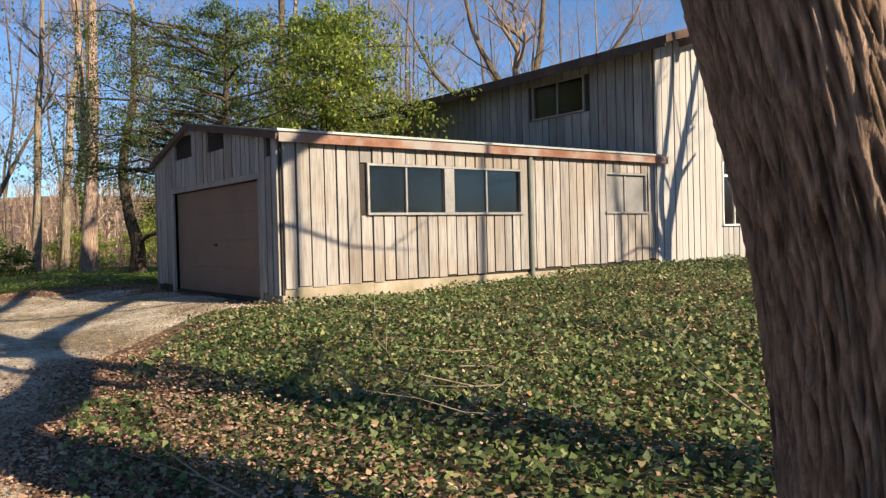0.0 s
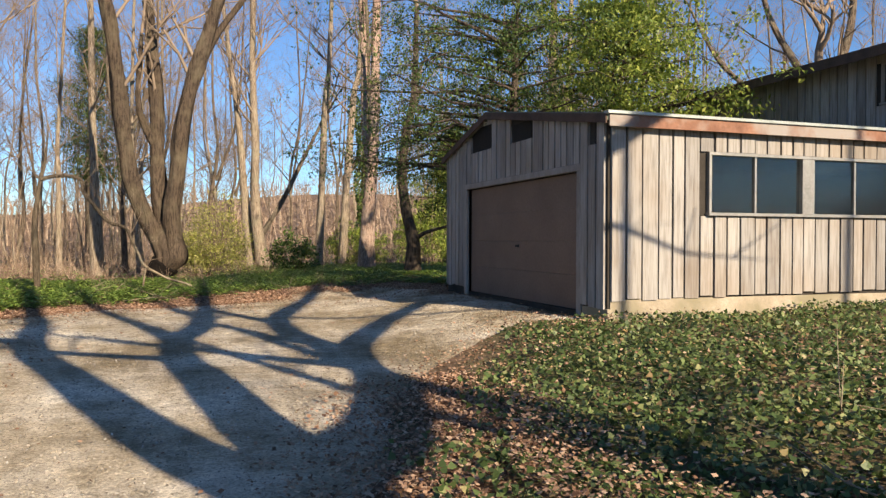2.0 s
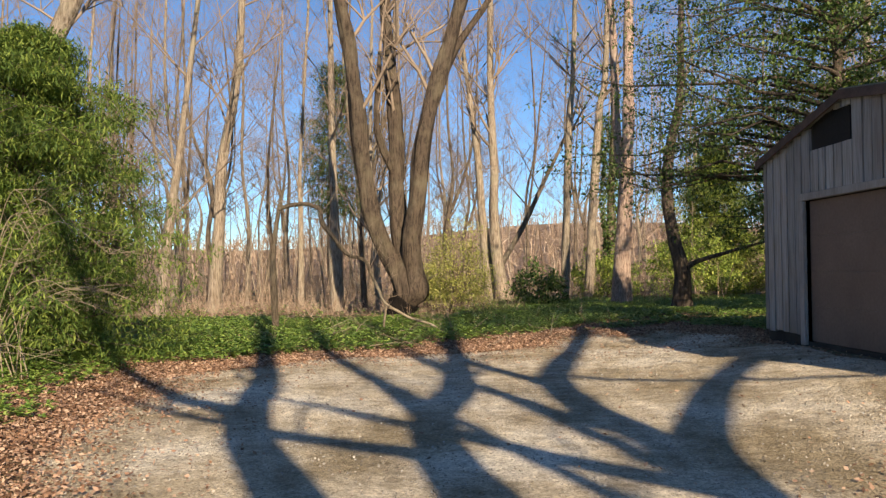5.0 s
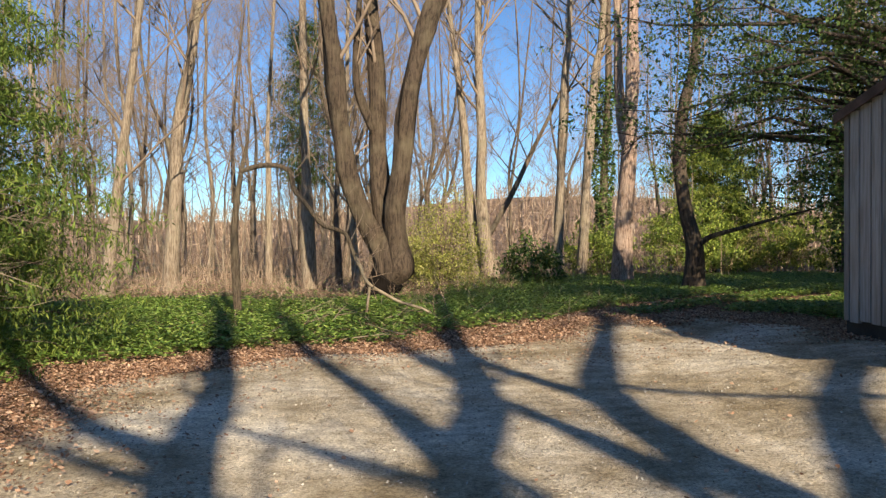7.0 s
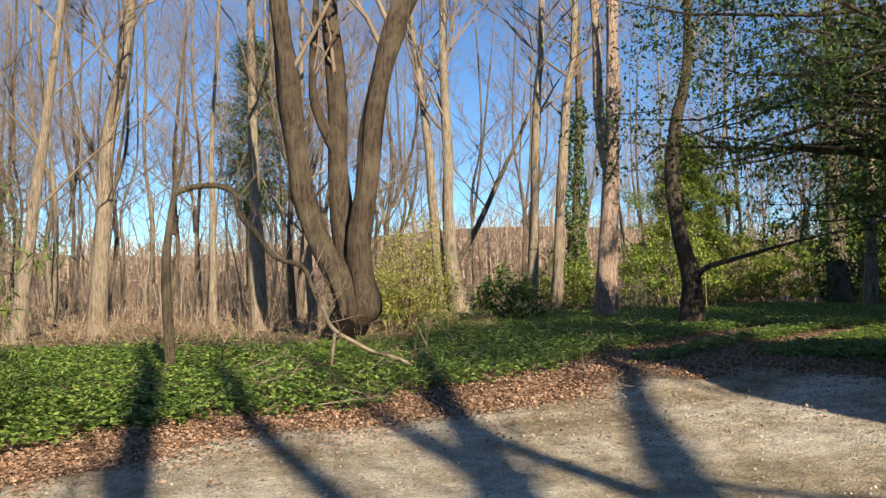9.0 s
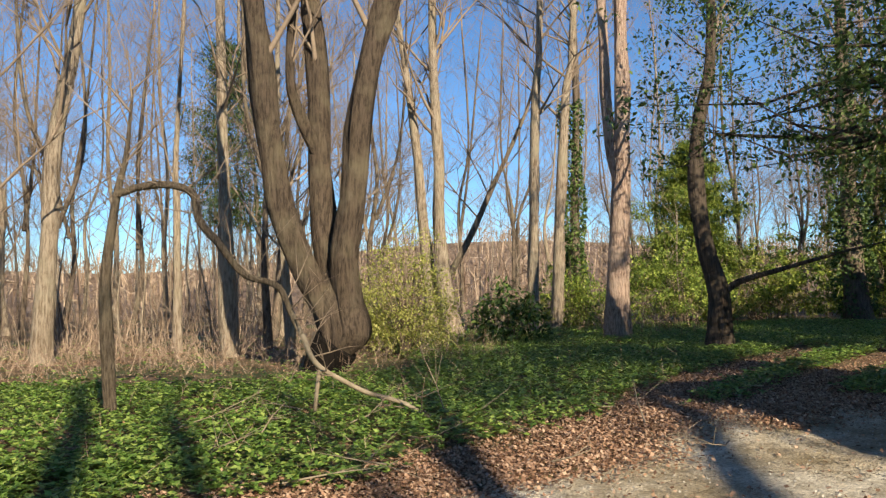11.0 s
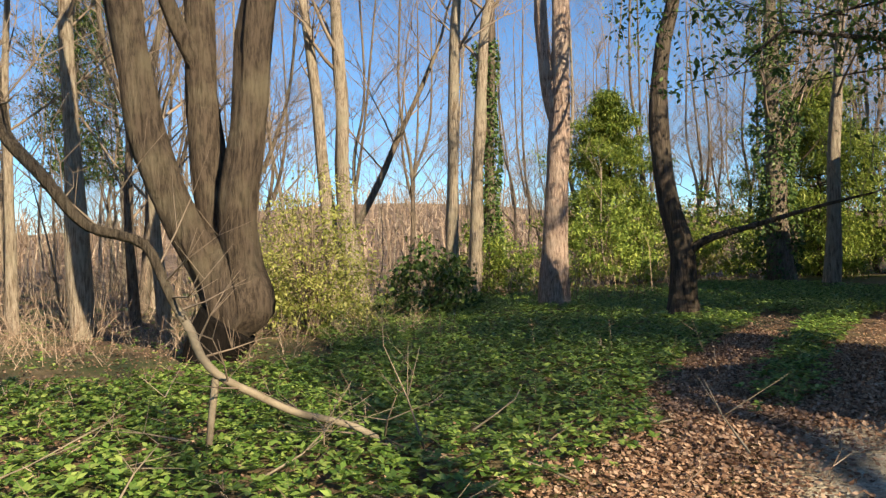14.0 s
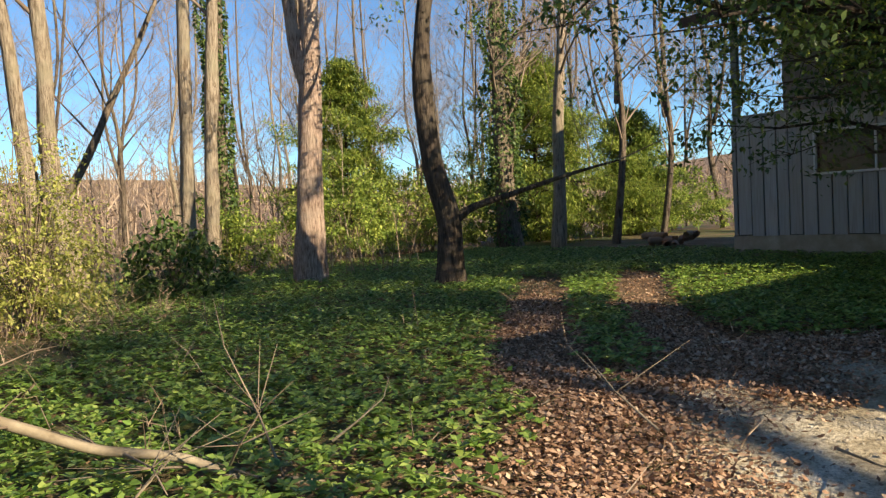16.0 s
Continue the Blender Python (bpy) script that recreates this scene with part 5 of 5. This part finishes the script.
x, y = scatter(300000, -8, 12, -1, 32, litter_keep)
x2, y2 = scatter(450000, -4.5, 7, 16.5, 25, litter_keep)
x3, y3 = scatter(160000, -5.5, -1.6, 4, 17, litter_keep)
x4, y4 = scatter(60000, 0.2, 2.6, -0.5, 9.5, litter_keep)
x, y = np.concatenate([x, x2, x3, x4]), np.concatenate([y, y2, y3, y4])
n = len(x)
on = np.maximum(ground_z(x, y), drive_z(x, y))
L = rng.uniform(0.02, 0.05, n)
lift = np.where((inside_by(DRIVE, x, y) < -0.9) & (x > 0.3) & (y < 12), rng.uniform(0.05, 0.18, n), rng.uniform(0.0, 0.04, n))
stuff("leaf_litter", leaf_mesh("leaf_litter", np.stack([x, y, on + lift], -1), rand_dirs(n, 0, 1.0) * (1, 1, 0.3), rand_dirs(n, 2.2, 0.55), L, L * rng.uniform(0.35, 0.85, n), M_LITTER, CURL4), "dry brown fallen leaves along the drive", "leaves")

x, y = scatter(26000, -3.5, 5, 3, 19.2, lambda x, y: inside_by(DRIVE, x, y) > -0.1)
n = len(x)
stuff("pebbles", leaf_mesh("pebbles", np.stack([x, y, drive_z(x, y) + 0.004], -1), rand_dirs(n) * (1, 1, 0.4), rand_dirs(n, 1.5), rng.uniform(0.008, 0.024, n), rng.uniform(0.008, 0.02, n), M_STONE, CURLED), "loose pale gravel stones on the drive", "gravel")

brush("dry_stalks", 110, (-4, 4.5), (19.2, 25.5), (0.2, 0.75), M_TWIGMIX, "thin dry stalks standing in the ground cover", None, 0.5, 0.011)

# fallen twigs
rt = random.Random(15)
for k in range(34):
    if k < 14:
        x0, y0 = rt.uniform(1.6, 5.0), rt.uniform(2.2, 6.5)
    else:
        x0, y0 = rt.uniform(-2.5, 3.2), rt.uniform(18.4, 21.5)
    root = tagged(new("fallen_twig"), "dry pale forked twig lying on the leaves", "twig", "fallen twigs")
    root.location = (x0, y0, gz(x0, y0) + 0.1)
    t = Tubes()
    grow([t] * 3, (0, 0, 0), (rt.uniform(-1, 1), rt.uniform(-1, 1), 0.1), rt.uniform(0.35, 0.9), 0.009, 1, rt, 5, [], 0.22, -0.1, (2, 3))
    attach(new("twig", t.mesh("twig", M_BRANCH_DRY)), root)

# log pile by the rear of the house
rl = random.Random(4)
pile = tagged(new("log_pile"), "loose heap of split reddish logs", "log pile")
pile.location = (18.2, 29.8, gz(18.2, 29.8))
for k in range(16):
    t = Tubes()
    a = rl.uniform(0, 3.14)
    c = Vector((rl.uniform(-0.9, 0.9), rl.uniform(-0.7, 0.7), 0.08 + 0.12 * (k // 6)))
    d = Vector((math.cos(a), math.sin(a), rl.uniform(-0.1, 0.1))) * 0.25
    t.limb([c - d, c, c + d], [0.1, 0.11, 0.1], 8, 0.3, k)
    attach(new("log", t.mesh("log", M_LITTER)), pile)

# climbing ivy on two trunks
for x0, y0, top, r in ((16.9, 35.3, 9.0, 0.45), (8.4, 38.5, 8.0, 0.25)):
    n = 4200
    if x0 < 10:
        stem_tree(tree_root("bare_tree", BARE, x0, y0, "woodland trees"), [([(0, 0, -0.1), (0, 0, 4), (0.2, 0, 9), (0, 0, 14)], 0.22, 0.08)], M_BARK, 91, limbs=7)
    a, z = rng.uniform(0, 6.28, n), rng.uniform(0.2, top, n)
    rr = r * (1 + 0.35 * np.sin(z * 2 + a * 2)) + rng.uniform(0, 0.12, n)
    P = np.stack([x0 + np.cos(a) * rr, y0 + np.sin(a) * rr + 0.02 * z, gz(x0, y0) + z], -1)
    D = np.stack([np.cos(a), np.sin(a), -0.8 + 0 * a], -1) + rng.normal(size=(n, 3)) * 0.4
    L = rng.uniform(0.07, 0.14, n)
    stuff("trunk_ivy", leaf_mesh("trunk_ivy", P, D, rand_dirs(n, 0.5), L, L * 0.9, M_HOLLY_DARK, IVYLEAF), "dark ivy climbing a tree trunk", "ivy")
